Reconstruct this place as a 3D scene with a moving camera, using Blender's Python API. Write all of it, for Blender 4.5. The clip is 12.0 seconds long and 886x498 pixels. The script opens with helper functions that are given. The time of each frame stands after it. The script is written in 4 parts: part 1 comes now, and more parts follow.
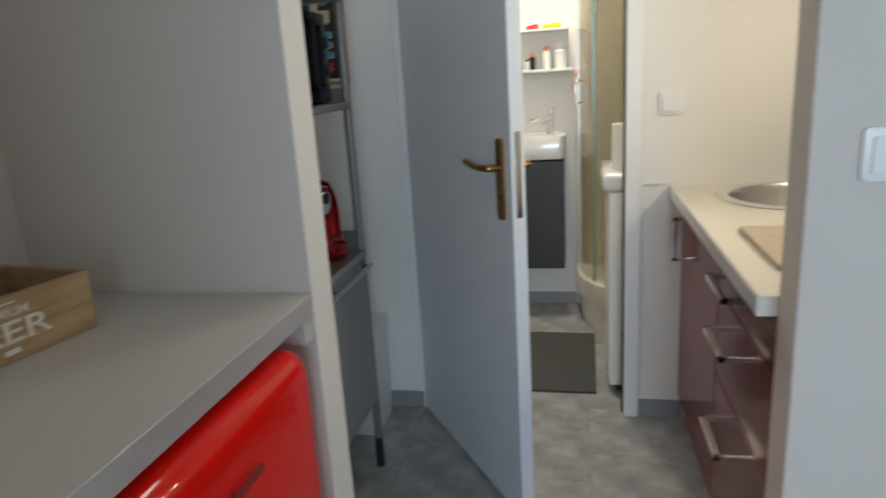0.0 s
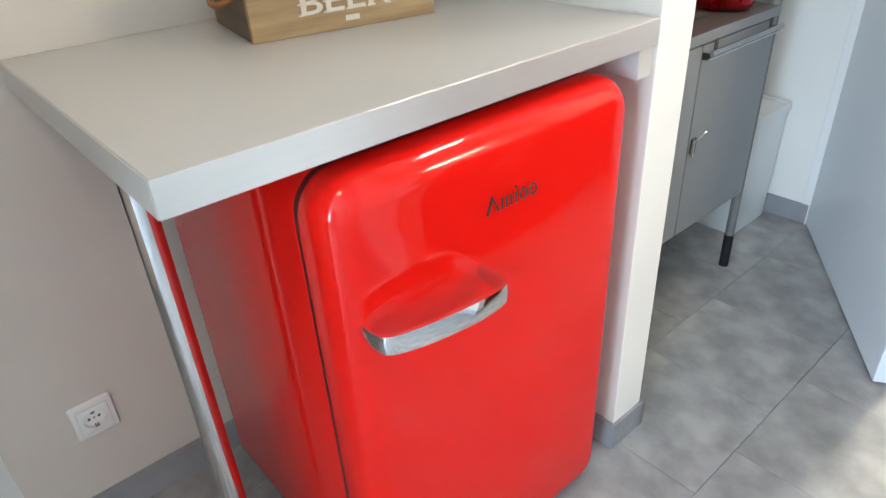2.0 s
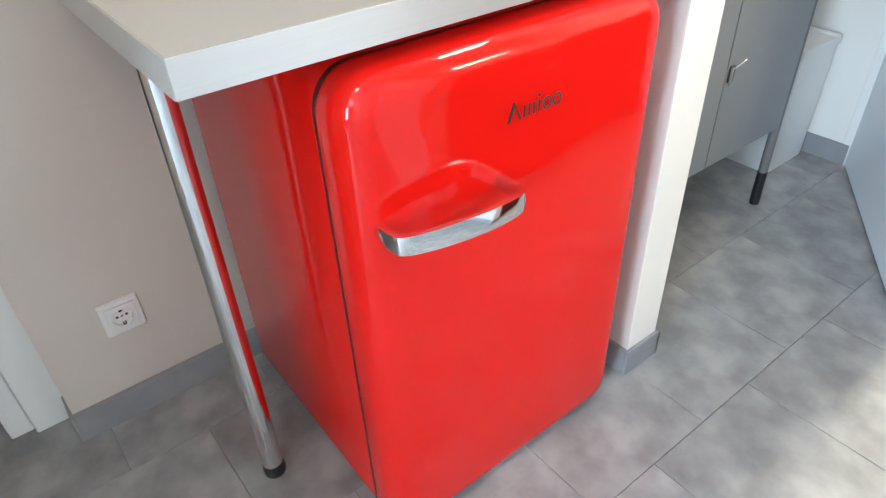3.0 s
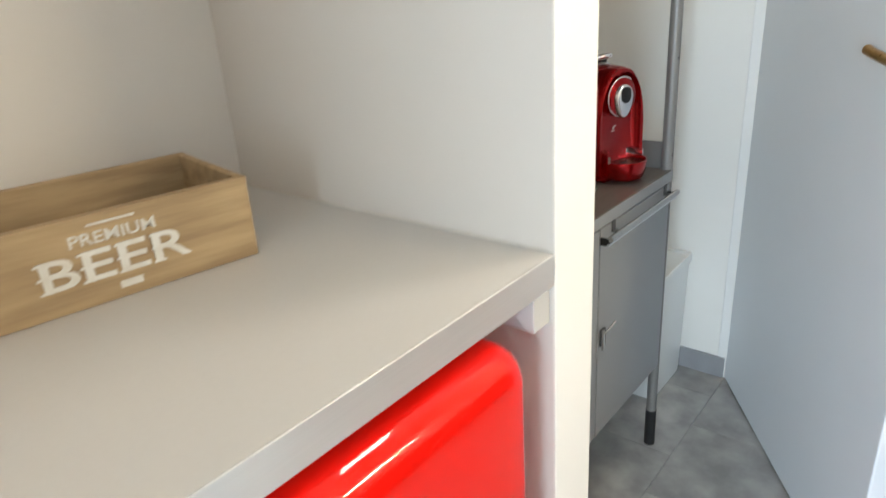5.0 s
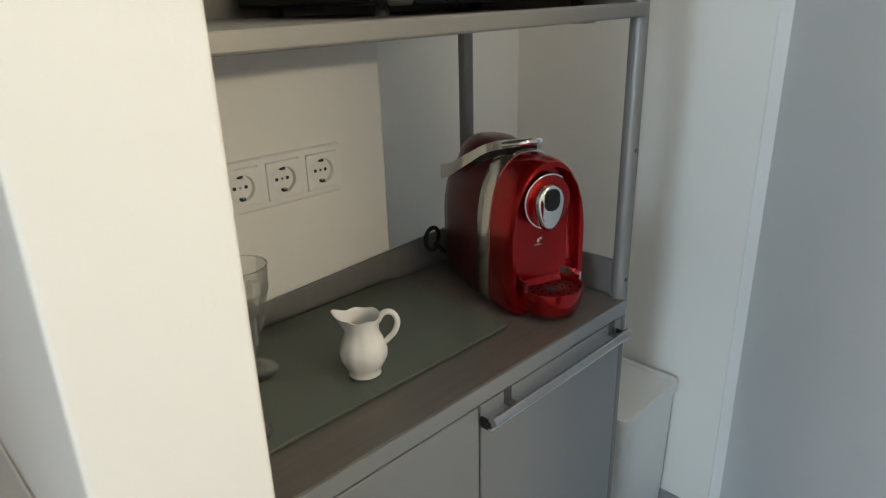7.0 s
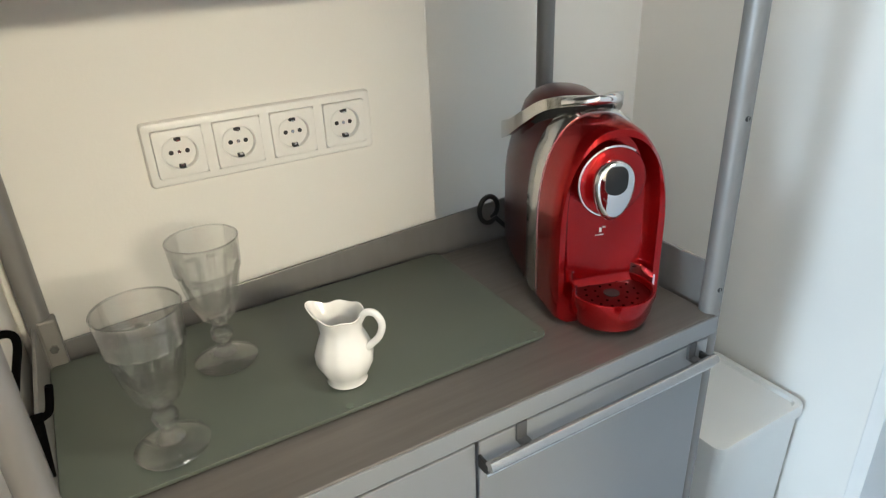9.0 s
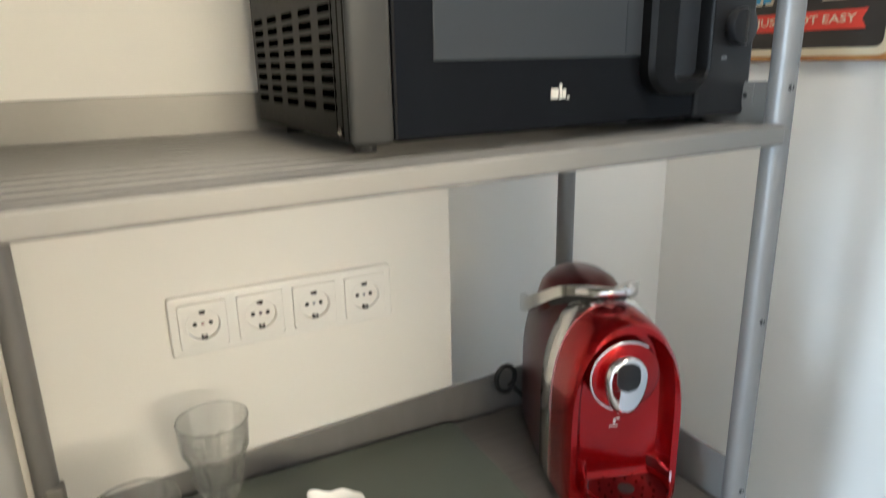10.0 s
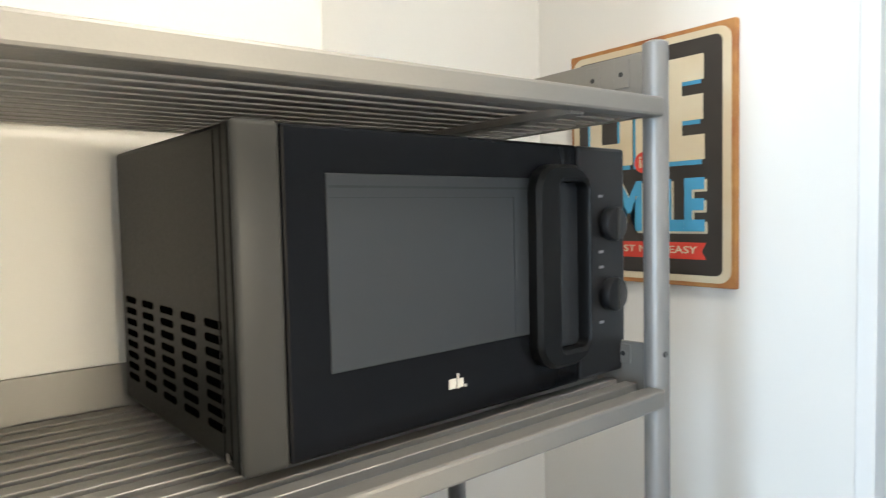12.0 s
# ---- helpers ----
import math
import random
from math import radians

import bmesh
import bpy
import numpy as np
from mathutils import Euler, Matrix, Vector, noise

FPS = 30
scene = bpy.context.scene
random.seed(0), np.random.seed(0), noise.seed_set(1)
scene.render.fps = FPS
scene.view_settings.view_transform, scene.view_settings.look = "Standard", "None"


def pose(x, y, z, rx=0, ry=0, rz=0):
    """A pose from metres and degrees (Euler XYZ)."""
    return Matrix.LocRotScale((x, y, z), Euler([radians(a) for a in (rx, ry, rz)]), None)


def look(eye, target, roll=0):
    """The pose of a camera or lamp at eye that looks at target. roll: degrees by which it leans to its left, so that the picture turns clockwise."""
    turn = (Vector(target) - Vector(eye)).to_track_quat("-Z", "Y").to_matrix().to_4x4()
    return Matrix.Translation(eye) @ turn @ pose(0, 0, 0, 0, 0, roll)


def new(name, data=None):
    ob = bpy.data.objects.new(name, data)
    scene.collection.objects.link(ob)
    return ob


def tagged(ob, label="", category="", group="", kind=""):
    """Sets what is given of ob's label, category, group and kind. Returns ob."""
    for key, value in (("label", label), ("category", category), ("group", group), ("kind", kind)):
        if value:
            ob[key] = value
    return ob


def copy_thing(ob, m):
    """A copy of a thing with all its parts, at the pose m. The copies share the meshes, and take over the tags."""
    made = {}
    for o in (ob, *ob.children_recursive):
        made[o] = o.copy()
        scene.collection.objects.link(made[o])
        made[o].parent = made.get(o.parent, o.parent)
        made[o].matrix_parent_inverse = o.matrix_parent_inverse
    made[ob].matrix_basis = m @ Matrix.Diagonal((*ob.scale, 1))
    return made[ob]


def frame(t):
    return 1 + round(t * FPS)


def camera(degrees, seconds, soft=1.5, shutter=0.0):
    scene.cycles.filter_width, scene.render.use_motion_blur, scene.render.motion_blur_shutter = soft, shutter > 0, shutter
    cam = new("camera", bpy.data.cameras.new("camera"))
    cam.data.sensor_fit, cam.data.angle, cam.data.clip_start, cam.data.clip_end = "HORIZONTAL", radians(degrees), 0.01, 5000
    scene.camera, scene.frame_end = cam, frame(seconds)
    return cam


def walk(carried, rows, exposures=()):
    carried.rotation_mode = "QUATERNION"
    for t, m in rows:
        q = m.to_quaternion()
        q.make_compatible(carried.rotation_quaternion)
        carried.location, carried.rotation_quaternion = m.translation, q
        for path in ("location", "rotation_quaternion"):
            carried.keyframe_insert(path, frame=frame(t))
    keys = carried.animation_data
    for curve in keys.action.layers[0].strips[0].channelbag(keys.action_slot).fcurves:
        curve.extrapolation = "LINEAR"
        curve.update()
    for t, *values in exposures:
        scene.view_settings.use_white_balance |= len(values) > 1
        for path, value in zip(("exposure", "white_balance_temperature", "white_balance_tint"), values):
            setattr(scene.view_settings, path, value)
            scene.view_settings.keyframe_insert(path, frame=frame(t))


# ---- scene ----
cam = camera(68.1, 12.0, soft=1.2, shutter=0.35)
PATH = [
    (0, (0.495, 0.397, 1.311), (0.088, 2.29, 0.812), -3.6),
    (0.2, (0.472, 0.412, 1.294), (-0.078, 2.257, 0.754), -3.8),
    (0.4, (0.468, 0.449, 1.27), (-0.185, 2.239, 0.662), -2.7),
    (0.5, (0.464, 0.463, 1.263), (-0.247, 2.214, 0.611), -2.5),
    (1, (0.457, 0.52, 1.245), (-0.568, 2.061, 0.486), -4.7),
    (1.2, (0.482, 0.544, 1.225), (-0.715, 1.965, 0.483), -5.2),
    (1.5, (0.53, 0.553, 1.214), (-0.78, 1.789, 0.345), -3.7),
    (2, (0.566, 0.568, 1.168), (-0.75, 1.664, 0.135), -3.3),
    (2.5, (0.587, 0.564, 1.145), (-0.744, 1.543, 0.018), -3.6),
    (2.7, (0.598, 0.555, 1.13), (-0.706, 1.491, -0.063), -3.1),
    (4.5, (0.409, 0.778, 1.201), (-0.825, 2.083, 0.321), -2.4),
    (5, (0.358, 0.883, 1.239), (-0.847, 2.289, 0.484), -4.1),
    (5.5, (0.362, 1.062, 1.283), (-0.863, 2.495, 0.624), -4.3),
    (6, (0.399, 1.217, 1.31), (-0.877, 2.625, 0.686), -2.1),
    (6.5, (0.371, 1.334, 1.289), (-0.931, 2.701, 0.629), -2.9),
    (7, (0.314, 1.445, 1.272), (-1.022, 2.755, 0.566), -1.6),
    (7.5, (0.272, 1.517, 1.246), (-1.078, 2.776, 0.475), -2.0),
    (7.7, (0.27, 1.544, 1.242), (-1.12, 2.734, 0.434), -3.0),
    (9.5, (0.257, 1.744, 1.258), (-1.379, 2.562, 0.449), -2.3),
    (10, (0.256, 1.75, 1.334), (-1.465, 2.606, 0.779), -1.2),
    (10.5, (0.268, 1.758, 1.389), (-1.480, 2.650, 1.009), -1.1),
    (10.8, (0.258, 1.762, 1.408), (-1.498, 2.675, 1.12), -1.0),
    (11, (0.241, 1.752, 1.435), (-1.501, 2.699, 1.175), -0.8),
    (11.5, (0.205, 1.74, 1.451), (-1.478, 2.81, 1.304), -1.0),
    (12, (0.209, 1.75, 1.456), (-1.358, 2.987, 1.347), -1.3),
]
EXPOSURES = [(0.0, -2.0, 6450, 11), (0.5, -1.4, 6450, 11), (1.0, -0.85, 6400, 10), (2.0, -0.34, 6350, 10), (2.5, -0.2, 6300, 10), (4.5, -0.3, 6700, 10), (5.0, -0.38, 6850, 10),
             (5.5, -0.72, 6900, 11), (6.0, -0.9, 6850, 10), (7.0, -1.02, 6700, 8), (7.5, -0.9, 6650, 8), (9.5, 0.14, 6400, 9), (10.2, 0.04, 6400, 10), (11.0, 0.1, 6450, 10), (12.0, 0.08, 6500, 10)]
walk(cam, [(t, look(eye, target, roll)) for t, eye, target, roll in PATH], EXPOSURES)

# ---- world and light ----
world = bpy.data.worlds.new("sky")
scene.world = world
world.use_nodes = True
wn = world.node_tree.nodes
sky = wn.new("ShaderNodeTexSky")
sky.sky_type, sky.sun_disc = "NISHITA", False
sky.sun_elevation, sky.sun_rotation = radians(40), radians(200)
wn["Background"].inputs["Strength"].default_value = 0.12
world.node_tree.links.new(sky.outputs["Color"], wn["Background"].inputs["Color"])


def sun_lamp(elevation, rotation, strength):
    d = bpy.data.lights.new("sun", "SUN")
    d.energy, d.angle, d.color = strength, radians(0.5), (1.0, 0.95, 0.88)
    ob = new("sun", d)
    e, r = radians(elevation), radians(rotation)
    ob.matrix_world = look((0, 0, 0), (-math.sin(r) * math.cos(e), -math.cos(r) * math.cos(e), -math.sin(e)))
    return ob


def area_lamp(name, m, sx, sy, watts, color):
    d = bpy.data.lights.new(name, "AREA")
    d.shape, d.size, d.size_y, d.energy, d.color = "RECTANGLE", sx, sy, watts, color
    ob = new(name, d)
    ob.matrix_world = m
    return ob


sun_lamp(40, 60, 2.0)
area_lamp("window_daylight", look((1.0, -2.38, 1.45), (1.0, 0.0, 1.40)), 1.36, 1.4, 360, (0.60, 0.80, 1.0))
area_lamp("kitchen_lamp", look((1.385, 2.12, 1.49), (-0.5, 2.40, 1.38)), 0.52, 0.05, 26, (1.0, 0.89, 0.68))
area_lamp("bathroom_lamp", look((0.35, 3.55, 2.44), (0.35, 3.55, 0.0)), 0.30, 0.30, 72, (1.0, 0.92, 0.74))
# Fill lights with no known source: hall walls, then warm alcove light
area_lamp("hall_lamp", look((0.38, 2.15, 2.44), (0.38, 2.15, 0.0)), 0.30, 0.30, 13, (1.0, 0.95, 0.87))
area_lamp("room_lamp", look((0.6, 0.2, 2.44), (0.6, 0.2, 0.0)), 0.30, 0.30, 7.5, (1.0, 0.70, 0.42))

# ---- materials ----


def material(name, color, rough=0.5, metal=0.0, second=None, scale=6.0, mix=0.5, fine=120.0, bump=0.05, coat=0.0,
             stretch=(1, 1, 1), rough_var=0.08, per_piece=0.0, transmission=0.0, ior=1.45, detail=6.0, spec=0.5, bump_scale=None):
    m = bpy.data.materials.new(name)
    m.use_nodes = True
    n, l = m.node_tree.nodes, m.node_tree.links
    b = n["Principled BSDF"]
    b.inputs["Metallic"].default_value = metal
    b.inputs["Coat Weight"].default_value = coat
    b.inputs["Coat Roughness"].default_value = 0.03
    b.inputs["Transmission Weight"].default_value = transmission
    b.inputs["IOR"].default_value = ior
    b.inputs["Specular IOR Level"].default_value = spec
    tc = n.new("ShaderNodeTexCoord")
    mp = n.new("ShaderNodeMapping")
    mp.inputs["Scale"].default_value = stretch
    l.new(tc.outputs["Object"], mp.inputs["Vector"])
    big = n.new("ShaderNodeTexNoise")
    big.inputs["Scale"].default_value, big.inputs["Detail"].default_value = scale, detail
    l.new(mp.outputs["Vector"], big.inputs["Vector"])
    small = n.new("ShaderNodeTexNoise")
    small.inputs["Scale"].default_value, small.inputs["Detail"].default_value = bump_scale or fine, 3.0
    l.new(mp.outputs["Vector"], small.inputs["Vector"])
    second = second or tuple(c * 0.88 for c in color)
    ramp = n.new("ShaderNodeMapRange")
    ramp.inputs["From Min"].default_value, ramp.inputs["From Max"].default_value = 0.5 - 0.25 / max(mix, 0.05) * 0.5, 0.5 + 0.25 / max(mix, 0.05) * 0.5
    l.new(big.outputs["Fac"], ramp.inputs["Value"])
    mx = n.new("ShaderNodeMix")
    mx.data_type = "RGBA"
    mx.inputs["A"].default_value, mx.inputs["B"].default_value = (*color, 1), (*second, 1)
    l.new(ramp.outputs["Result"], mx.inputs["Factor"])
    out = mx.outputs["Result"]
    if per_piece:
        info = n.new("ShaderNodeObjectInfo")
        hsv = n.new("ShaderNodeHueSaturation")
        val = n.new("ShaderNodeMapRange")
        val.inputs["To Min"].default_value, val.inputs["To Max"].default_value = 1 - per_piece, 1 + per_piece
        l.new(info.outputs["Random"], val.inputs["Value"])
        l.new(val.outputs["Result"], hsv.inputs["Value"])
        l.new(out, hsv.inputs["Color"])
        out = hsv.outputs["Color"]
    l.new(out, b.inputs["Base Color"])
    rr = n.new("ShaderNodeMapRange")
    rr.inputs["To Min"].default_value, rr.inputs["To Max"].default_value = max(rough - rough_var, 0.0), min(rough + rough_var, 1.0)
    l.new(small.outputs["Fac"], rr.inputs["Value"])
    l.new(rr.outputs["Result"], b.inputs["Roughness"])
    if bump:
        bp = n.new("ShaderNodeBump")
        bp.inputs["Strength"].default_value, bp.inputs["Distance"].default_value = bump, 0.002
        l.new(small.outputs["Fac"], bp.inputs["Height"])
        l.new(bp.outputs["Normal"], b.inputs["Normal"])
    return m


def glowing(name, color, strength):
    m = bpy.data.materials.new(name)
    m.use_nodes = True
    b = m.node_tree.nodes["Principled BSDF"]
    b.inputs["Emission Color"].default_value, b.inputs["Emission Strength"].default_value = (*color, 1), strength
    return m


WHITE_WALL = material("white_wall_paint", (0.80, 0.775, 0.73), 0.75, second=(0.76, 0.735, 0.69), scale=2.5, fine=260, bump=0.07)
GREY_WALL = material("greige_wall_paint", (0.62, 0.565, 0.505), 0.75, second=(0.585, 0.53, 0.472), scale=2.5, fine=260, bump=0.07)
SEALANT = material("pale_sealant", (0.66, 0.61, 0.54), 0.5)
SEAL_RED = material("dark_red_seal", (0.10, 0.006, 0.006), 0.5)
CEILING = material("ceiling_paint", (0.8, 0.79, 0.77), 0.85, scale=2, fine=200, bump=0.2)
WHITE_TRIM = material("white_trim_paint", (0.80, 0.79, 0.77), 0.4, second=(0.75, 0.74, 0.72), scale=5, fine=300, bump=0.06)
TILE = material("grey_vinyl_tile", (0.225, 0.225, 0.225), 0.42, second=(0.38, 0.378, 0.372), scale=9, mix=0.9, fine=90, bump=0.12, per_piece=0.10, detail=9)
JOINT = material("tile_joint", (0.17, 0.17, 0.17), 0.8)
BASEBOARD = material("grey_baseboard", (0.24, 0.24, 0.25), 0.45, second=(0.32, 0.32, 0.33), scale=9, fine=120)
LAMINATE = material("light_grey_laminate", (0.535, 0.51, 0.475), 0.36, second=(0.52, 0.495, 0.46), scale=140, mix=0.4, fine=420, bump=0.02)
ALU = material("brushed_aluminium", (0.80, 0.79, 0.77), 0.34, 0.7, second=(0.76, 0.75, 0.73), scale=20, stretch=(30, 0.6, 30), fine=60, bump=0.008, rough_var=0.04)
CHROME = material("chrome", (0.86, 0.86, 0.86), 0.07, 1.0, second=(0.82, 0.82, 0.82), rough_var=0.03, bump=0.0)
STEEL_TUBE = material("satin_steel", (0.62, 0.61, 0.60), 0.24, 1.0, second=(0.56, 0.55, 0.54), scale=18, stretch=(8, 8, 1), fine=90, bump=0.03)
FRIDGE_RED = material("glossy_red_enamel", (0.74, 0.008, 0.004), 0.50, second=(0.76, 0.009, 0.005), scale=3, coat=0.75, bump=0.0, rough_var=0.03, spec=0.02)
GASKET = material("dark_rubber", (0.02, 0.02, 0.02), 0.6)
BLACK = material("black_plastic", (0.013, 0.013, 0.014), 0.40, bump=0.0, rough_var=0.02)
WOOD = material("pale_crate_wood", (0.40, 0.275, 0.145), 0.62, second=(0.27, 0.175, 0.09), scale=7, mix=0.9, stretch=(0.8, 6, 8), fine=60, bump=0.35)
# The crate wood again, darkened: shade for its left side and base
WOOD_SHADED = material("shaded_crate_wood", (0.11, 0.075, 0.05), 0.65, second=(0.17, 0.12, 0.08), scale=7, mix=0.7, stretch=(6, 0.8, 6), fine=60, bump=0.3)
ROPE = material("brown_leather_strap", (0.36, 0.15, 0.05), 0.7, scale=60, fine=300, bump=0.5)
WHITE_PRINT = material("white_print", (0.66, 0.64, 0.59), 0.7, second=(0.55, 0.50, 0.42), scale=40, mix=0.5)
PLASTIC = material("white_plastic", (0.80, 0.785, 0.75), 0.32, second=(0.77, 0.755, 0.72), scale=8, fine=200, bump=0.02)
PORCELAIN = material("white_porcelain", (0.74, 0.725, 0.69), 0.14, second=(0.71, 0.695, 0.66), coat=0.5, bump=0.0)
RACK = material("grey_lacquered_steel", (0.25, 0.236, 0.218), 0.48, 0.45, second=(0.22, 0.208, 0.192), scale=5, stretch=(1, 1, 1), fine=420, bump=0.03)
CAB = material("grey_cabinet_lacquer", (0.27, 0.278, 0.285), 0.32, 0.25, second=(0.258, 0.266, 0.272), scale=4, fine=300, bump=0.05)
POST = material("dark_grey_steel", (0.205, 0.196, 0.188), 0.40, 0.28, second=(0.225, 0.218, 0.212), scale=14, stretch=(4, 4, 1), fine=220, bump=0.04)
# Near black: gap shade on the cabinet body, own colour on latch and brackets
SHADOW_GREY = material("gap_and_fitting_grey", (0.07, 0.07, 0.072), 0.5)
MW_HANDLE = material("deep_black_plastic", (0.004, 0.004, 0.004), 0.42, spec=0.22, bump=0.0, rough_var=0.02)
DARK_TOP = material("brushed_dark_steel_top", (0.135, 0.122, 0.110), 0.36, 0.45, second=(0.165, 0.150, 0.137), scale=9, stretch=(14, 0.7, 14), mix=0.5, fine=120, bump=0.06)
GREEN_GLASS = material("frosted_green_glass", (0.086, 0.099, 0.080), 0.32, second=(0.078, 0.091, 0.073), scale=4, bump=0.0, rough_var=0.03)
BUMPER = material("clear_rubber_bumper", (0.15, 0.175, 0.145), 0.2)
GLASS_EDGE = material("glass_edge_green", (0.20, 0.30, 0.24), 0.2)
CLEAR = material("clear_glass", (0.97, 0.98, 0.98), 0.01, second=(0.97, 0.98, 0.98), transmission=1.0, ior=1.30, bump=0.0, rough_var=0.01)


def thin_glass(m, share):
    """Let part of the light straight through, as thin pressed glass does, under a clear surface gloss."""
    n, l = m.node_tree.nodes, m.node_tree.links
    mx, tr, gl, top = n.new("ShaderNodeMixShader"), n.new("ShaderNodeBsdfTransparent"), n.new("ShaderNodeBsdfGlossy"), n.new("ShaderNodeMixShader")
    lw, pw, ml = n.new("ShaderNodeLayerWeight"), n.new("ShaderNodeMath"), n.new("ShaderNodeMath")
    mx.inputs[0].default_value = share
    tr.inputs["Color"].default_value = (0.985, 0.99, 0.985, 1)
    gl.inputs["Roughness"].default_value = 0.02
    lw.inputs["Blend"].default_value = 0.5
    pw.operation, ml.operation = "POWER", "MULTIPLY_ADD"
    pw.inputs[1].default_value = 3.0
    ml.inputs[1].default_value, ml.inputs[2].default_value = 0.7, 0.035
    l.new(lw.outputs["Facing"], pw.inputs[0])
    l.new(pw.outputs[0], ml.inputs[0])
    l.new(n["Principled BSDF"].outputs[0], mx.inputs[1])
    l.new(tr.outputs[0], mx.inputs[2])
    l.new(ml.outputs[0], top.inputs[0])
    l.new(mx.outputs[0], top.inputs[1])
    l.new(gl.outputs[0], top.inputs[2])
    l.new(top.outputs[0], n["Material Output"].inputs["Surface"])
    return m


def pressed_glass(name, share):
    return thin_glass(material(name, (0.98, 0.985, 0.98), 0.0, second=(0.98, 0.985, 0.98), transmission=1.0, ior=1.46, bump=0.0, rough_var=0.0), share)


THIN = pressed_glass("thin_pressed_glass", 0.80)
SOLID_GLASS = pressed_glass("solid_pressed_glass", 0.48)
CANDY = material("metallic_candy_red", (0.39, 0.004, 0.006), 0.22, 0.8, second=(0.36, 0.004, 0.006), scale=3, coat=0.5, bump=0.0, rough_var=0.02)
# Same candy red, darker: dark reflections on body, lid and grate in the colour
CANDY_SHADED = material("shaded_candy_red", (0.105, 0.003, 0.004), 0.30, 0.7, coat=0.4, bump=0.0, rough_var=0.02)
SILVER = material("silver_plastic", (0.70, 0.69, 0.66), 0.16, 1.0, second=(0.67, 0.66, 0.63), bump=0.0, rough_var=0.03)
MW_BLACK = material("black_painted_steel", (0.012, 0.012, 0.0105), 0.38, fine=420, bump=0.04, second=(0.014, 0.014, 0.012), spec=0.14)
MW_TRIM = material("dark_grey_plastic", (0.048, 0.047, 0.044), 0.40, fine=300, bump=0.04, spec=0.15)
MW_GLOSS = material("glossy_black_glass", (0.006, 0.0065, 0.008), 0.09, spec=0.13, bump=0.0, rough_var=0.02)
MW_WINDOW = material("grey_window_mesh", (0.037, 0.040, 0.045), 0.14, second=(0.032, 0.036, 0.040), scale=3, spec=0.34, fine=900, bump=0.03)
MW_LINE = material("reflection_and_grip_grey", (0.027, 0.030, 0.034), 0.16, spec=0.3, bump=0.0)
VENT_BLACK = material("slot_black", (0.0025, 0.0025, 0.0025), 0.9, spec=0.0, bump=0.0)
SIGN_DARK = material("sign_dark_brown", (0.030, 0.024, 0.020), 0.45, second=(0.042, 0.034, 0.028), scale=9, mix=0.6)
SIGN_CREAM = material("sign_cream", (0.70, 0.64, 0.50), 0.5, second=(0.60, 0.47, 0.29), scale=7, mix=0.45)
SIGN_RUST = material("sign_rust", (0.30, 0.10, 0.035), 0.7, second=(0.48, 0.23, 0.07), scale=16, mix=0.8, bump=0.3)
SIGN_BLUE = material("sign_blue", (0.07, 0.34, 0.55), 0.5, second=(0.06, 0.30, 0.49), scale=12)
SIGN_RED = material("sign_red", (0.68, 0.055, 0.035), 0.5, second=(0.60, 0.05, 0.03), scale=12)
DOOR_PAINT = material("white_door_paint", (0.77, 0.80, 0.83), 0.36, second=(0.74, 0.77, 0.80), scale=2, fine=220, bump=0.10)
BRASS = material("aged_brass", (0.42, 0.24, 0.075), 0.30, 1.0, second=(0.27, 0.15, 0.05), scale=22, mix=0.6, fine=200, bump=0.05)
BURGUNDY = material("burgundy_gloss_front", (0.15, 0.006, 0.009), 0.16, second=(0.14, 0.006, 0.008), scale=3, spec=0.22, coat=0.0, bump=0.0)
CREAM_TOP = material("cream_stone_laminate", (0.70, 0.66, 0.56), 0.35, second=(0.64, 0.60, 0.51), scale=120, mix=0.6)
MAT_GREY = material("dark_grey_bath_mat", (0.055, 0.055, 0.055), 0.95, second=(0.08, 0.08, 0.08), scale=160, mix=0.7, fine=500, bump=0.9)
ANTHRACITE = material("anthracite_front", (0.030, 0.030, 0.033), 0.45, second=(0.04, 0.04, 0.043), scale=14)
BEIGE = material("beige_board", (0.50, 0.42, 0.31), 0.5, second=(0.43, 0.35, 0.25), scale=9, stretch=(1, 8, 1))
BIN_WHITE = material("white_bin_plastic", (0.74, 0.745, 0.73), 0.36, second=(0.70, 0.705, 0.69), scale=5, fine=260, bump=0.05)
RED_PLASTIC = material("red_plastic", (0.70, 0.06, 0.05), 0.4)
YELLOW = material("yellow_plastic", (0.80, 0.62, 0.02), 0.4)
ORANGE = material("orange_plastic", (0.80, 0.16, 0.03), 0.4)
LAMP_GLOW = glowing("lamp_diffuser", (1.0, 0.88, 0.7), 6.0)
SHOWER_PANEL = material("beige_shower_panel", (0.56, 0.50, 0.34), 0.28, second=(0.52, 0.46, 0.31), scale=4, bump=0.0)
SHOWER_TRAY = material("cream_shower_acrylic", (0.74, 0.71, 0.62), 0.2, coat=0.4, bump=0.0)

# ---- mesh helpers ----
LOCAL = set()


def thing(name, m, label, category, group="", kind="", local=False):
    ob = new(name)
    ob.empty_display_size = 0.05
    ob.matrix_basis = m
    if local:
        LOCAL.add(name)
    return tagged(ob, label, category, group, kind)


def part(name, bm, mat, parent=None, label="", smooth=0.0, mats=None):
    bmesh.ops.recalc_face_normals(bm, faces=bm.faces[:])
    me = bpy.data.meshes.new(name)
    bm.to_mesh(me)
    bm.free()
    for q in mats or [mat]:
        me.materials.append(q)
    if smooth:
        me.polygons.foreach_set("use_smooth", [True] * len(me.polygons))
        me.set_sharp_from_angle(angle=radians(smooth))
    return hang(new(name, me), parent, label)


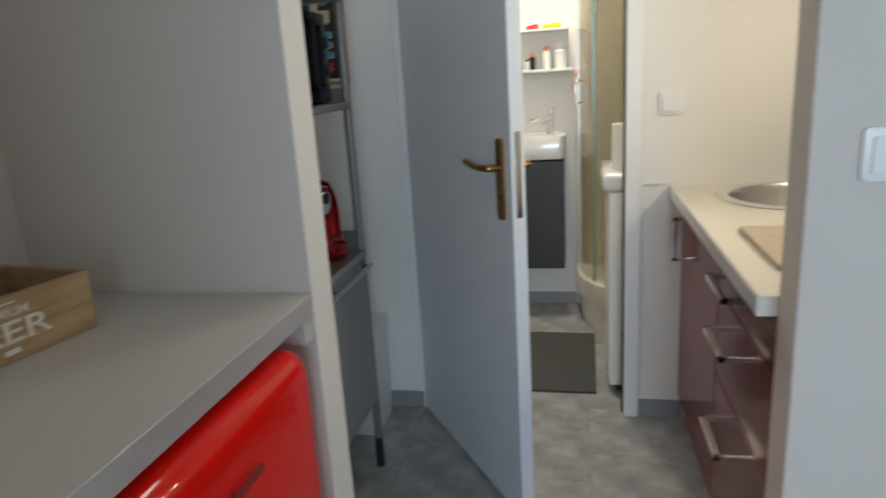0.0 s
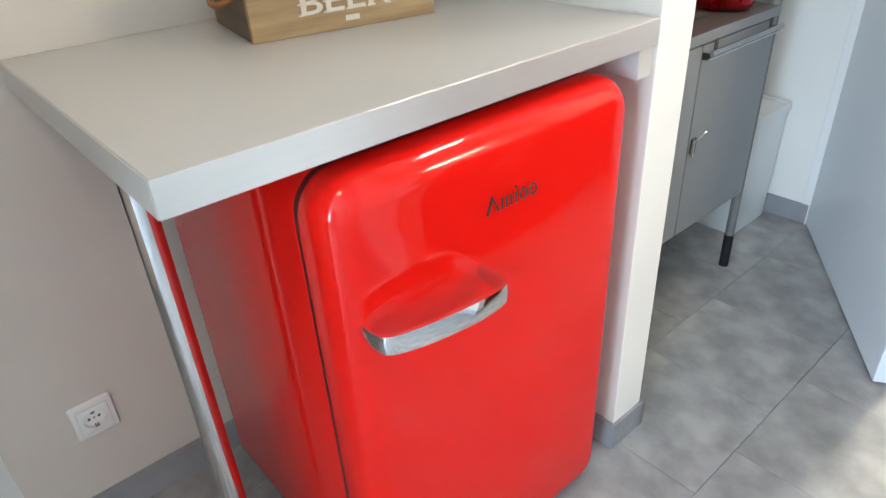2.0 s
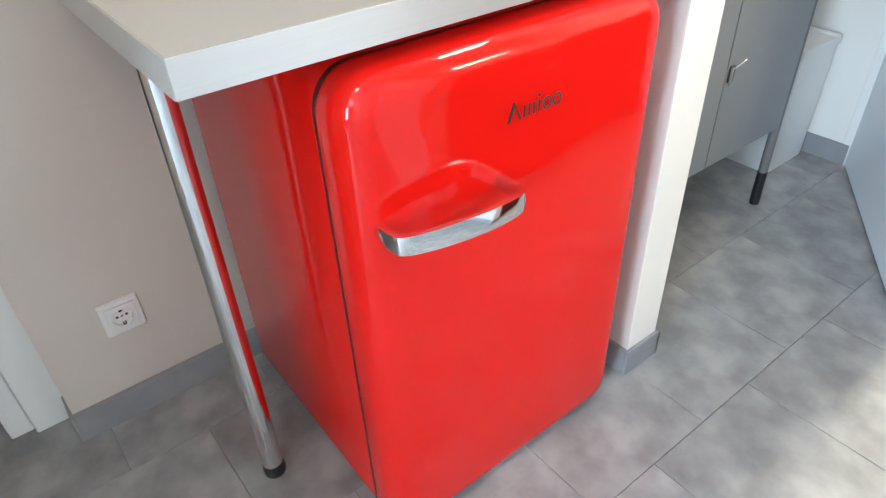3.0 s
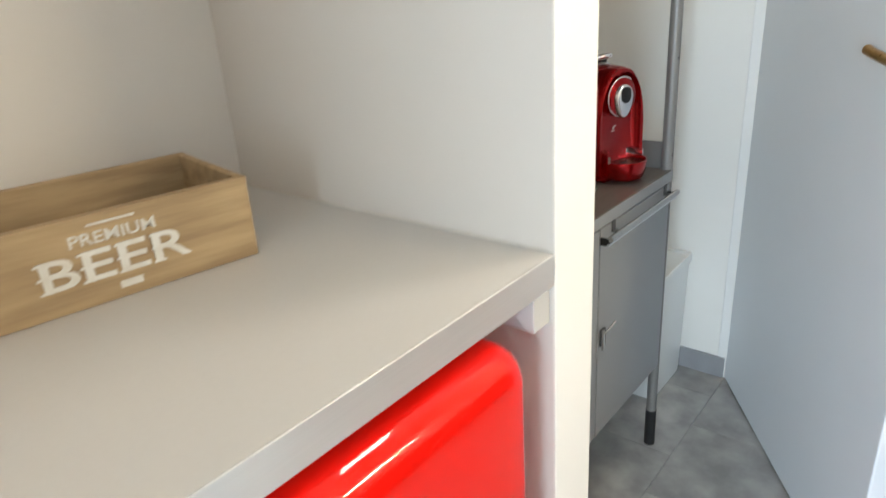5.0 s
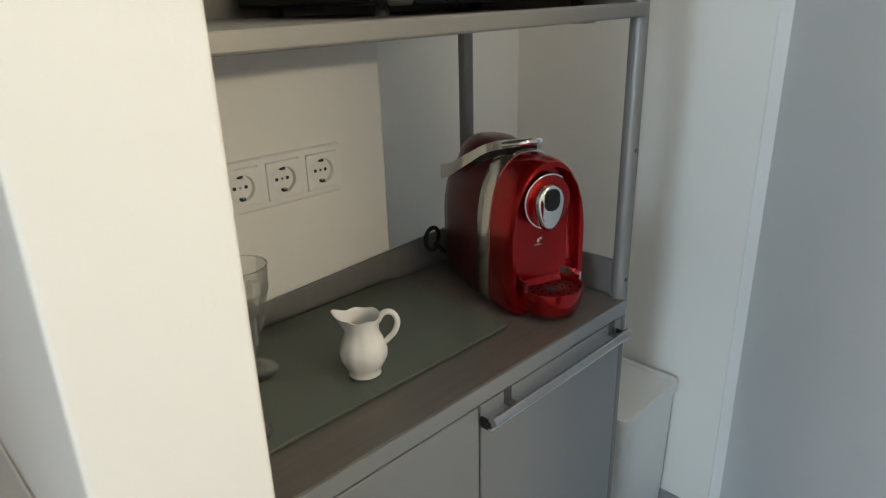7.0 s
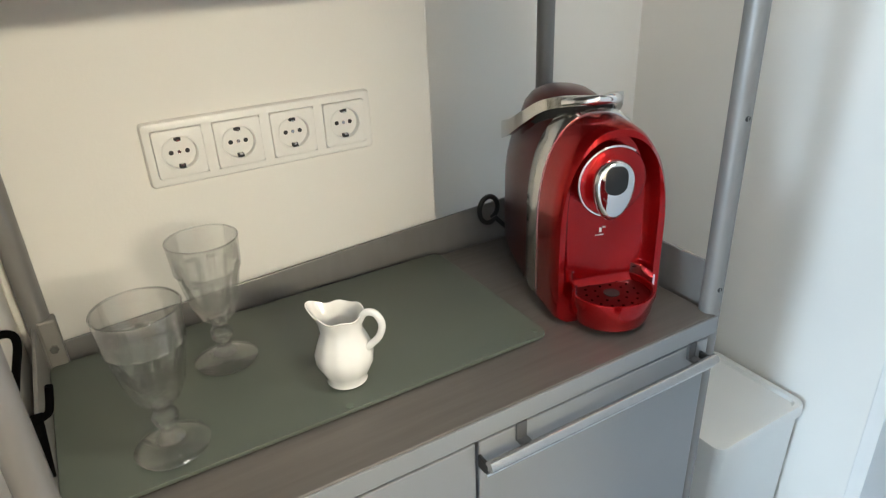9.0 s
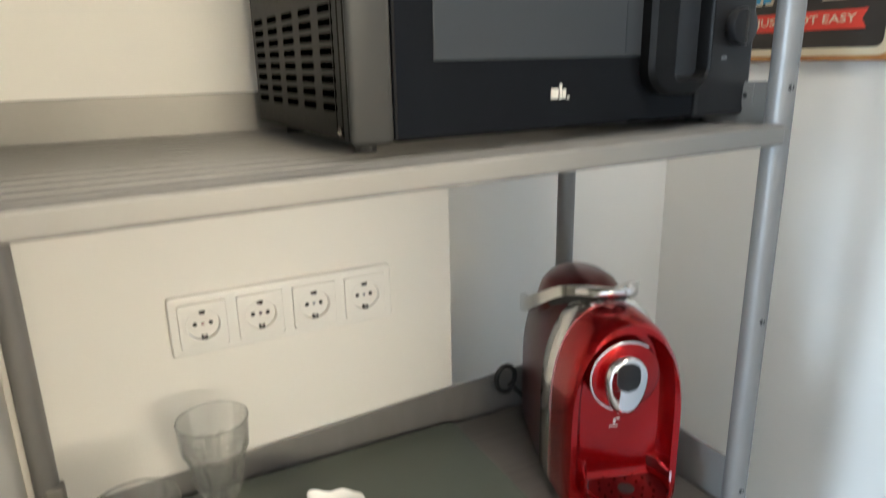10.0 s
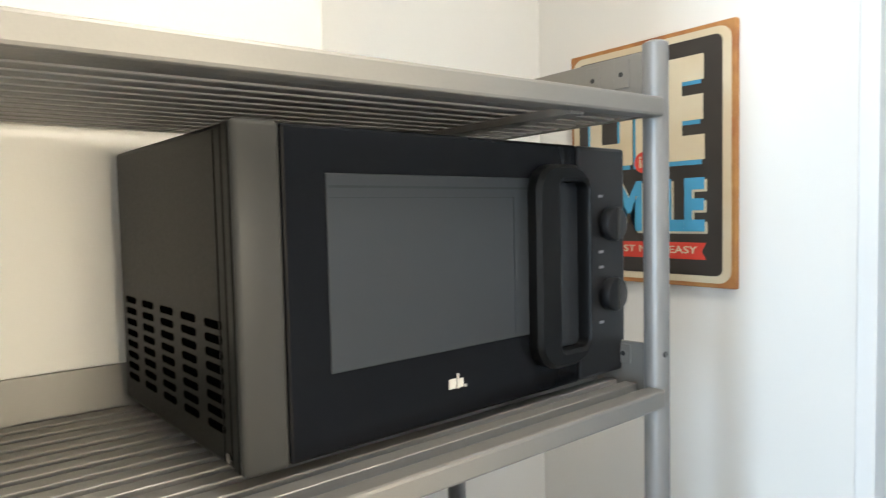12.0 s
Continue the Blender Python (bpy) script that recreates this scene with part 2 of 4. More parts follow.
def hang(ob, parent, label=""):
    if parent is not None:
        ob.parent = parent
        if parent.type == "EMPTY" and parent.name.split(".")[0] not in LOCAL:
            ob.matrix_parent_inverse = parent.matrix_basis.inverted()
    return tagged(ob, label)


def add(bm, verts, faces):
    vs = [bm.verts.new(v) for v in verts]
    return vs, [bm.faces.new([vs[i] for i in f]) for f in faces]


def box(x0, x1, y0, y1, z0, z1, bevel=0.0, seg=2, bm=None):
    bm = bm or bmesh.new()
    vs, fs = add(bm, [(x, y, z) for x in (x0, x1) for y in (y0, y1) for z in (z0, z1)],
                 [(0, 1, 3, 2), (4, 6, 7, 5), (0, 4, 5, 1), (2, 3, 7, 6), (0, 2, 6, 4), (1, 5, 7, 3)])
    if bevel:
        es = {e for f in fs for e in f.edges}
        bmesh.ops.bevel(bm, geom=list(es), offset=bevel, segments=seg, affect="EDGES", profile=0.5)
    return bm


def prism(points, vec, bm=None, bevel=0.0):
    """A polygon swept along vec."""
    bm = bm or bmesh.new()
    n = len(points)
    v = Vector(vec)
    vs, fs = add(bm, [Vector(p) for p in points] + [Vector(p) + v for p in points],
                 [tuple(range(n))[::-1], tuple(range(n, 2 * n))] + [(i, (i + 1) % n, n + (i + 1) % n, n + i) for i in range(n)])
    if bevel:
        bmesh.ops.bevel(bm, geom=list({e for f in fs[:2] for e in f.edges}), offset=bevel, segments=2, affect="EDGES", profile=0.5)
    return bm


def tube(points, r, seg=12, bm=None, closed=False):
    bm = bm or bmesh.new()
    pts = [Vector(p) for p in points]
    rings, up = [], None
    n = len(pts)
    for i, p in enumerate(pts):
        if closed:
            d = (pts[(i + 1) % n] - pts[i - 1]).normalized()
        else:
            d = (pts[min(i + 1, n - 1)] - pts[max(i - 1, 0)]).normalized()
        if up is None:
            up = d.orthogonal().normalized()
        up = (up - d * up.dot(d)).normalized()
        side = d.cross(up)
        rr = r[i] if isinstance(r, (list, tuple)) else r
        rings.append([bm.verts.new(p + rr * (math.cos(a) * up + math.sin(a) * side)) for a in (2 * math.pi * k / seg for k in range(seg))])
    pairs = list(zip(rings, rings[1:])) + ([(rings[-1], rings[0])] if closed else [])
    for a, b in pairs:
        for k in range(seg):
            bm.faces.new((a[k], a[(k + 1) % seg], b[(k + 1) % seg], b[k]))
    if not closed:
        bm.faces.new(rings[0][::-1])
        bm.faces.new(rings[-1])
    return bm


def smooth_path(points, steps=6):
    """Catmull-Rom through the points."""
    p = [Vector(q) for q in points]
    out = []
    for i in range(len(p) - 1):
        a, b, c, d = p[max(i - 1, 0)], p[i], p[i + 1], p[min(i + 2, len(p) - 1)]
        for k in range(steps):
            t = k / steps
            out.append(0.5 * (2 * b + (c - a) * t + (2 * a - 5 * b + 4 * c - d) * t * t + (3 * b - a - 3 * c + d) * t ** 3))
    return out + [p[-1]]


def lathe(profile, seg=32, at=(0, 0, 0), shape=None, bm=None):
    """Turns (radius, height) pairs; shape(angle, radius, height) may change a radius."""
    bm = bm or bmesh.new()
    rings = []
    for r, z in profile:
        if r < 1e-6:
            rings.append([bm.verts.new((at[0], at[1], at[2] + z))])
            continue
        ring = []
        for k in range(seg):
            a = 2 * math.pi * k / seg
            q = shape(a, r, z) if shape else r
            ring.append(bm.verts.new((at[0] + q * math.cos(a), at[1] + q * math.sin(a), at[2] + z)))
        rings.append(ring)
    for a, b in zip(rings, rings[1:]):
        for k in range(seg):
            k2 = (k + 1) % seg
            if len(a) == 1 and len(b) == 1:
                continue
            if len(a) == 1:
                bm.faces.new((a[0], b[k], b[k2]))
            elif len(b) == 1:
                bm.faces.new((a[k], a[k2], b[0]))
            else:
                bm.faces.new((a[k], a[k2], b[k2], b[k]))
    return bm


def disc(center, axis, r, depth, seg=28, bevel=0.0, bm=None):
    a = Vector(axis).normalized()
    u = a.orthogonal().normalized()
    w = a.cross(u)
    c = Vector(center)
    return prism([c + r * (math.cos(t) * u + math.sin(t) * w) for t in (2 * math.pi * k / seg for k in range(seg))], a * depth, bm, bevel)


def rounded_rect(w, h, r, seg=6, cx=0.0, cy=0.0):
    out = []
    for sx, sy, a0 in ((1, 1, 0), (-1, 1, 90), (-1, -1, 180), (1, -1, 270)):
        for k in range(seg + 1):
            a = radians(a0 + 90 * k / seg)
            out.append((cx + sx * (w / 2 - r) + r * math.cos(a), cy + sy * (h / 2 - r) + r * math.sin(a)))
    return out


def loft(sections, caps=True, bm=None):
    bm = bm or bmesh.new()
    rings = [[bm.verts.new(p) for p in s] for s in sections]
    n = len(rings[0])
    for a, b in zip(rings, rings[1:]):
        for k in range(n):
            bm.faces.new((a[k], a[(k + 1) % n], b[(k + 1) % n], b[k]))
    if caps:
        bm.faces.new(rings[0][::-1])
        bm.faces.new(rings[-1])
    return bm


def letters(body, w, h, depth, m, mat, parent, bold=0.0, name="lettering", label=""):
    """Words w wide and h high in the xy plane of the pose m."""
    cu = bpy.data.curves.new("lettering", "FONT")
    cu.body, cu.size, cu.extrude, cu.offset, cu.resolution_u = body, 1.0, 0.5, bold, 3
    tmp = new("lettering_source", cu)
    me = bpy.data.meshes.new_from_object(tmp.evaluated_get(bpy.context.evaluated_depsgraph_get()))
    bpy.data.objects.remove(tmp)
    co = np.array([v.co for v in me.vertices])
    lo, hi = co.min(0), co.max(0)
    me.transform(m @ Matrix.Diagonal((w / (hi[0] - lo[0]), h / (hi[1] - lo[1]), depth, 1)) @ Matrix.Translation((-(lo[0] + hi[0]) / 2, -(lo[1] + hi[1]) / 2, 0)))
    me.materials.clear()
    me.materials.append(mat)
    me.name = name
    return hang(new(name, me), parent, label)


def structure(name, bm, mat, label, mats=None, smooth=0.0):
    return tagged(part(name, bm, mat, None, label, smooth, mats), category=name.split("_")[0], kind="structure")


# ---- the setting ----
H = 2.5
N = 2.80      # north wall's face
floor = structure("floor", box(-2.2, 3.0, -2.5, 4.3, -0.10, -0.004), JOINT, "grey stone-look vinyl tile floor")
structure("ceiling", box(-2.2, 3.0, -2.5, 4.3, H, H + 0.1), CEILING, "plain white painted ceiling")
structure("wall_alcove", box(-0.74, -0.615, 0.478, 1.5, 0, H), GREY_WALL, "greige painted alcove wall behind the counter")
bm = box(-0.74, 0.0, 1.5, 1.600, 0, H, 0.003)
for f in bm.faces:
    f.material_index = 0 if f.normal.y < -0.5 else 1
structure("wall_partition", bm, None, "short partition wall with greige face and white end", [GREY_WALL, WHITE_WALL])
structure("wall_niche", box(-0.88, -0.568, 1.600, 2.172, 0, H, 0.003), WHITE_WALL, "white wall behind the steel shelving unit")
structure("wall_recess", box(-0.88, -0.775, 2.172, 2.90, 0, H), WHITE_WALL, "white wall set back in the corner")
structure("wall_north_left", box(-0.775, -0.16, N, N + 0.10, 0, H), WHITE_WALL, "white painted wall with a tin sign")
structure("wall_north_right", box(0.70, 1.5, N, N + 0.10, 0, H), WHITE_WALL, "white kitchen end wall with a light switch")
structure("wall_north_lintel", box(-0.16, 0.70, N, N + 0.10, 2.09, H), WHITE_WALL, "white wall above the bathroom doorway")
bm = box(0.843, 3.0, 1.5, 1.6, 0, H, 0.003)
for f in bm.faces:
    f.material_index = 0 if f.normal.y < -0.5 else 1
structure("wall_right", bm, None, "painted wall end beside the kitchen", [GREY_WALL, WHITE_WALL])
structure("wall_kitchen_back", box(1.45, 1.55, 1.6, N, 0, H), WHITE_WALL, "white wall behind the kitchen worktop")
structure("wall_bath_back", box(-0.7, 1.6, 4.10, 4.2, 0, H), WHITE_WALL, "white bathroom back wall")
structure("wall_bath_left", box(-0.7, -0.6, 2.92, 4.10, 0, H), WHITE_WALL, "white bathroom side wall")
structure("wall_bath_right", box(1.5, 1.6, 2.92, 4.10, 0, H), WHITE_WALL, "white bathroom side wall")
structure("wall_east", box(2.9, 3.0, -2.4, 1.5, 0, H), GREY_WALL, "unseen greige wall added in the living room")
structure("wall_west", box(-1.98, -1.88, -2.4, 1.5, 0, H), GREY_WALL, "greige wall of the adjoining room")
# Unseen wall block, added to keep window light off the alcove
structure("wall_west_divider", box(-0.74, 0.52, -2.4, -0.42, 0, H), GREY_WALL, "unseen greige wall added in the living room")
structure("wall_west_lintel", box(-0.74, -0.61, -0.42, 0.478, 2.09, H), GREY_WALL, "greige wall above a doorway")
structure("wall_adjoining", box(-1.88, -0.74, 1.0, 1.1, 0, H), WHITE_WALL, "white wall of the adjoining room")
# south wall with the window opening
structure("wall_south_low", box(-1.88, 2.9, -2.5, -2.4, 0, 0.70), GREY_WALL, "greige wall below the window")
structure("wall_south_high", box(-1.88, 2.9, -2.5, -2.4, 2.2, H), GREY_WALL, "greige wall above the window")
structure("wall_south_side", box(-1.88, 0.3, -2.5, -2.4, 0.70, 2.2), GREY_WALL, "greige wall beside the window")
structure("wall_south_corner", box(1.7, 2.9, -2.5, -2.4, 0.70, 2.2), GREY_WALL, "greige wall beside the window")
win = thing("window_1", pose(1.0, -2.45, 0.7), "white framed window with daylight behind", "window", kind="structure")
fr = part("window_frame", box(0.3, 0.36, -2.48, -2.42, 0.70, 2.2, 0.004), WHITE_TRIM, win)
box_b = box(1.64, 1.70, -2.48, -2.42, 0.70, 2.2, 0.004)
box(0.36, 1.64, -2.48, -2.42, 0.70, 0.76, 0.004, bm=box_b)
box(0.36, 1.64, -2.48, -2.42, 2.14, 2.2, 0.004, bm=box_b)
box(0.97, 1.03, -2.48, -2.42, 0.76, 2.14, 0.004, bm=box_b)
part("window_frame", box_b, WHITE_TRIM, win)
for x0, x1 in ((0.36, 0.97), (1.03, 1.64)):
    g = part("pane", box(x0, x1, -2.455, -2.449, 0.76, 2.14), CLEAR, win)
    g.visible_shadow = False


def baseboard(x0, x1, y0, y1):
    structure("baseboard", box(x0, x1, y0, y1, 0, 0.072, 0.002), BASEBOARD, "grey tile baseboard along the wall")


baseboard(-0.599, 0.0, 1.492, 1.5)
baseboard(-0.615, -0.599, 0.478, 1.5)
baseboard(-0.685, -0.599, 0.470, 0.478)
baseboard(0.0, 0.008, 1.4925, 1.608)
baseboard(-0.560, 0.008, 1.600, 1.608)
baseboard(-0.568, -0.5605, 1.608, 2.172)
baseboard(-0.767, -0.137, N - 0.008, N)
baseboard(-0.775, -0.767, 2.180, N)
baseboard(0.712, 0.87, N - 0.008, N)
baseboard(-0.6, 0.48, 4.092, 4.10)
baseboard(0.835, 0.843, 1.492, 1.6)
baseboard(0.843, 2.9, 1.492, 1.5)

# bathroom doorway: lining and casing
fr = thing("door_frame", pose(0.27, N, 0), "white painted door frame of the bathroom", "door frame", kind="structure")
part("jamb", box(0.66, 0.70, N - 0.004, N + 0.104, 0, 2.09, 0.003), WHITE_TRIM, fr)
part("jamb", box(-0.16, -0.13, N - 0.004, N + 0.104, 0, 2.09, 0.003), WHITE_TRIM, fr)
part("head", box(-0.13, 0.66, N - 0.004, N + 0.104, 2.05, 2.09, 0.003), WHITE_TRIM, fr)
part("casing", box(0.657, 0.712, N - 0.018, N - 0.005, 0, 2.13, 0.004), WHITE_TRIM, fr)
part("seal", box(0.652, 0.659, N + 0.02, N + 0.05, 0, 2.05), GASKET, fr)
# doorway to the adjoining room
fr2 = thing("door_frame", pose(-0.75, 0.4, 0), "white painted door frame beside the counter", "door frame", kind="structure")
part("casing", box(-0.715, -0.688, 0.400, 0.476, 0, 2.09, 0.004), WHITE_TRIM, fr2)
part("jamb", box(-0.78, -0.705, 0.352, 0.398, 0, 2.09, 0.004), WHITE_TRIM, fr2)

# ---- the bathroom door ----
hinge, free = Vector((-0.131, 2.788, 0)), Vector((0.322, 2.114, 0))
along = (free - hinge).normalized()
turn = math.degrees(math.atan2(along.y, along.x))
door = thing("bathroom_door", pose(hinge.x, hinge.y, 0, 0, 0, turn), "white painted flush door standing open, tinted by daylight", "door", local=True)
L = (free - hinge).length
leaf = part("leaf", box(0.0, L, 0.0, 0.042, 0.008, 2.03, 0.003), DOOR_PAINT, door)


def lever(side):
    y = 0.0 if side < 0 else 0.042
    s = -1 if side < 0 else 1
    px = L - 0.055
    plate = part("handle_plate", prism([(px + a, y, 1.040 + b) for a, b in rounded_rect(0.036, 0.222, 0.008)], (0, s * 0.008, 0), bevel=0.002), BRASS, door, "aged brass backplate")
    pts = smooth_path([(px, y + s * 0.006, 1.073), (px, y + s * 0.036, 1.073), (px - 0.014, y + s * 0.047, 1.073), (px - 0.05, y + s * 0.049, 1.073),
                       (px - 0.09, y + s * 0.049, 1.077), (px - 0.128, y + s * 0.048, 1.083)], 5)
    part("lever", tube(pts, [0.010] * 8 + [0.009] * (len(pts) - 8), 12), BRASS, plate, smooth=50)
    part("keyhole", disc((px, y + s * 0.0075, 0.992), (0, s, 0), 0.007, 0.003, 16), GASKET, plate)


lever(-1)
lever(1)
part("lock_plate", box(L - 0.001, L + 0.002, 0.012, 0.030, 0.94, 1.17, 0.0005), STEEL_TUBE, door)



# ---- sockets and switches ----
def socket_plate(m, gangs, label):
    """Plate in the local xz plane, facing -y, centred; each insert has a sunken round well."""
    pitch = 0.0712
    w = 0.080 + pitch * (gangs - 1)
    t = thing("wall_socket", m, label, "socket", local=True)

    def at(y, dw, r):
        return [(a, y, b) for a, b in rounded_rect(w - dw, 0.080 - dw, r, 6)]
    part("plate", loft([at(0.0, 0.0, 0.006), at(-0.004, 0.0, 0.006), at(-0.0075, 0.004, 0.005), at(-0.0085, 0.010, 0.004), at(-0.0085, 0.0208, 0.003), at(-0.0030, 0.0213, 0.003)]), PLASTIC, t, smooth=40)
    for g in range(gangs):
        cx = (g - (gangs - 1) / 2) * pitch
        if g:
            part("divider", box(cx - pitch / 2 - 0.0062, cx - pitch / 2 + 0.0062, -0.0085, -0.003, -0.0296, 0.0296), PLASTIC, t)

        def square(y, d):
            return [(cx + a, y, b) for a, b in rounded_rect(d, d, 0.004, 8)]

        def ring(y, r):
            return [(cx + r * math.cos(a), y, r * math.sin(a)) for a in (math.atan2(b, a) for a, b in rounded_rect(0.06, 0.06, 0.0299, 8))]
        ins = part("insert", loft([square(-0.0031, 0.0580), square(-0.0098, 0.0580), square(-0.0108, 0.0562), ring(-0.0112, 0.0225), ring(-0.0120, 0.0212), ring(-0.0115, 0.0198), ring(-0.0038, 0.0192)]), PLASTIC, t, smooth=30)
        for dx in (-0.0095, 0.0095):
            part("hole", disc((cx + dx, -0.0038, 0), (0, -1, 0), 0.0029, 0.0004, 12), GASKET, ins)
        part("screw", disc((cx, -0.0038, 0.0), (0, -1, 0), 0.0022, 0.0006, 10), STEEL_TUBE, ins)
        for sg in (-1, 1):
            part("slot", box(cx - 0.0036, cx + 0.0036, -0.0100, -0.0037, sg * 0.0170 - 0.0022, sg * 0.0170 + 0.0022), GASKET, ins)
            part("contact", box(cx - 0.0018, cx + 0.0018, -0.0109, -0.0037, sg * 0.0152 - 0.0008, sg * 0.0152 + 0.0008), STEEL_TUBE, ins)
    return t


def switch_plate(m, label):
    t = thing("light_switch", m, label, "switch", local=True)
    part("plate", prism([(a, 0.0, b) for a, b in rounded_rect(0.081, 0.081, 0.005)], (0, -0.009, 0), bevel=0.003), PLASTIC, t, smooth=40)
    part("rocker", prism([(a, -0.009, b) for a, b in rounded_rect(0.055, 0.055, 0.003)], (0, -0.005, 0), bevel=0.0015), PLASTIC, t)


socket_plate(pose(-0.568, 1.9265, 1.0225, 0, 0, 90), 4, "white four-gang wall socket above the steel worktop")
socket_plate(pose(-0.615, 0.637, 0.258, 0, 0, 90), 1, "white single wall socket low on the greige wall")
switch_plate(pose(0.955, 1.5, 1.163), "white rocker switch on the wall end")
switch_plate(pose(0.808, N, 1.189), "white rocker switch above the kitchen worktop")

# ---- counter with the fridge below ----
ctr = thing("counter", pose(-0.3, 1.1, 0.94), "light grey laminate counter with aluminium edge and chrome leg", "counter")
part("slab", box(-0.613, -0.0016, 0.7116, 1.498, 0.897, 0.937), LAMINATE, ctr)
part("edge_strip", box(-0.0014, 0.0006, 0.7104, 1.498, 0.8965, 0.9365, 0.0006), ALU, ctr, "brushed aluminium edge strip")
part("edge_strip", box(-0.613, -0.002, 0.7094, 0.7114, 0.8965, 0.9365, 0.0006), LAMINATE, ctr)
leg = part("leg", tube([(-0.275, 0.760, 0.028), (-0.275, 0.760, 0.8965)], 0.020, 28), CHROME, ctr, "chrome tube leg", smooth=50)
part("foot", lathe([(0, 0), (0.021, 0), (0.0225, 0.004), (0.0225, 0.016), (0.0205, 0.03), (0, 0.03)], 28, (-0.275, 0.760, 0)), BLACK, leg, smooth=40)
part("flange", disc((-0.275, 0.760, 0.888), (0, 0, 1), 0.04, 0.008, 28), CHROME, leg)
bm = box(-0.6145, -0.6120, 0.712, 1.4985, 0.937, 0.9397, 0.001)
box(-0.6118, -0.004, 1.4970, 1.4995, 0.937, 0.9397, 0.001, bm=bm)
part("sealant_bead", bm, SEALANT, ctr, "thin pale sealant bead")
part("batten", box(-0.607, -0.006, 1.462, 1.4985, 0.846, 0.8965, 0.002), LAMINATE, ctr, "light grey support batten")

FX = 0.030
fridge = thing("fridge", pose(FX - 0.28, 1.143, 0), "glossy red retro fridge under the counter", "fridge")


def shell(x, inset):
    return [(FX + x, a, b) for a, b in rounded_rect(0.560 - 2 * inset, 0.866 - 2 * inset, max(0.058 - inset, 0.012), 8, 1.143, 0.441)]


part("body", loft([shell(-0.57, 0.010), shell(-0.566, 0.006), shell(-0.0915, 0.004), shell(-0.0890, 0.0055)]), FRIDGE_RED, fridge, smooth=50)
rows = [shell(-0.0775, 0.004), shell(-0.0745, 0.001), shell(-0.068, 0.0)]
rows += [shell(-0.044 + 0.040 * math.sin(radians(a)), 0.040 * (1 - math.cos(radians(a)))) for a in range(0, 91, 10)]
rows += [shell(-0.004, 0.06 + 0.045 * k) for k in range(5)]
bm = loft(rows)
for v in bm.verts:   # gently bowed front
    if v.co.x > FX - 0.05:
        u = (v.co.y - 1.143) / 0.280
        w = (v.co.z - 0.441) / 0.433
        v.co.x += 0.006 * (1 - u * u) * (1 - 0.5 * w * w) - 0.006
dr = part("door", bm, FRIDGE_RED, fridge, smooth=50)
part("gasket", loft([shell(-0.0893, 0.0046), shell(-0.0776, 0.0062)]), SEAL_RED, fridge, "dark red door seal")
for y in (0.90, 1.39):
    part("foot", tube([(FX - 0.12, y, 0.0), (FX - 0.12, y, 0.022)], 0.018, 16), BLACK, fridge)
path = smooth_path([(-0.012, 0.922), (0.014, 0.923), (0.031, 0.930), (0.044, 0.972), (0.053, 1.03), (0.055, 1.071), (0.050, 1.102), (0.026, 1.110), (-0.012, 1.111)], 5)
bm = bmesh.new()
rows = []
for i, p in enumerate(path):
    d = (path[min(i + 1, len(path) - 1)] - path[max(i - 1, 0)]).normalized()
    nrm = Vector((d.y, -d.x))
    q = i / (len(path) - 1)
    h = 0.009 + 0.006 * math.sin(math.pi * q)
    zc = 0.672 - 0.003 * math.sin(math.pi * q)
    rows.append([bm.verts.new((FX + p.x + nrm.x * a, p.y - 0.030 + nrm.y * a, zc + 0.010 + b)) for a, b in ((0.004, -h), (0.0055, 0), (0.004, h), (-0.003, h), (-0.004, 0), (-0.003, -h))])
for a, b in zip(rows, rows[1:]):
    for k in range(6):
        bm.faces.new((a[k], a[(k + 1) % 6], b[(k + 1) % 6], b[k]))
bm.faces.new(rows[0][::-1])
bm.faces.new(rows[-1])
part("handle", bm, CHROME, dr, "curved chrome handle", smooth=45)
# the maker's badge: plain little dark bars and rings
bx = FX + 0.0008
bm = prism([(bx, 1.089, 0.7640), (bx, 1.0925, 0.7640), (bx, 1.101, 0.7850), (bx, 1.099, 0.7900)], (0.0022, 0, 0))
prism([(bx, 1.099, 0.7900), (bx, 1.101, 0.7850), (bx, 1.1095, 0.7640), (bx, 1.113, 0.7640)], (0.0022, 0, 0), bm)
part("badge_mark", bm, SIGN_DARK, dr, "small dark metal badge shapes")
for y0, y1 in ((1.1165, 1.1195), (1.1250, 1.1280), (1.1335, 1.1365), (1.1425, 1.1455)):
    part("badge_mark", box(bx, bx + 0.0022, y0, y1, 0.7640, 0.7810, 0.0006, 1), SIGN_DARK, dr)
part("badge_mark", disc((bx, 1.144, 0.7875), (1, 0, 0), 0.0022, 0.0022, 12), SIGN_DARK, dr)
for yc in (1.1590, 1.1775):
    part("badge_mark", tube([(bx + 0.001, yc + 0.0068 * math.cos(a), 0.7725 + 0.0078 * math.sin(a)) for a in (radians(360 * k / 16) for k in range(16))], 0.0014, 8, closed=True), SIGN_DARK, dr)

# ---- beer crate on the counter ----
fl, frr = Vector((-0.372, 1.006, 0.9375)), Vector((-0.318, 1.314, 0.9375))
ca = math.degrees(math.atan2(frr.y - fl.y, frr.x - fl.x))
W = (frr - fl).length + 0.002
D, HC = 0.206, 0.101
crate = thing("wooden_crate", Matrix.Translation(fl) @ pose(0, 0, 0, 0, 0, ca), "pale wooden beer crate with white print on the counter", "crate", local=True)


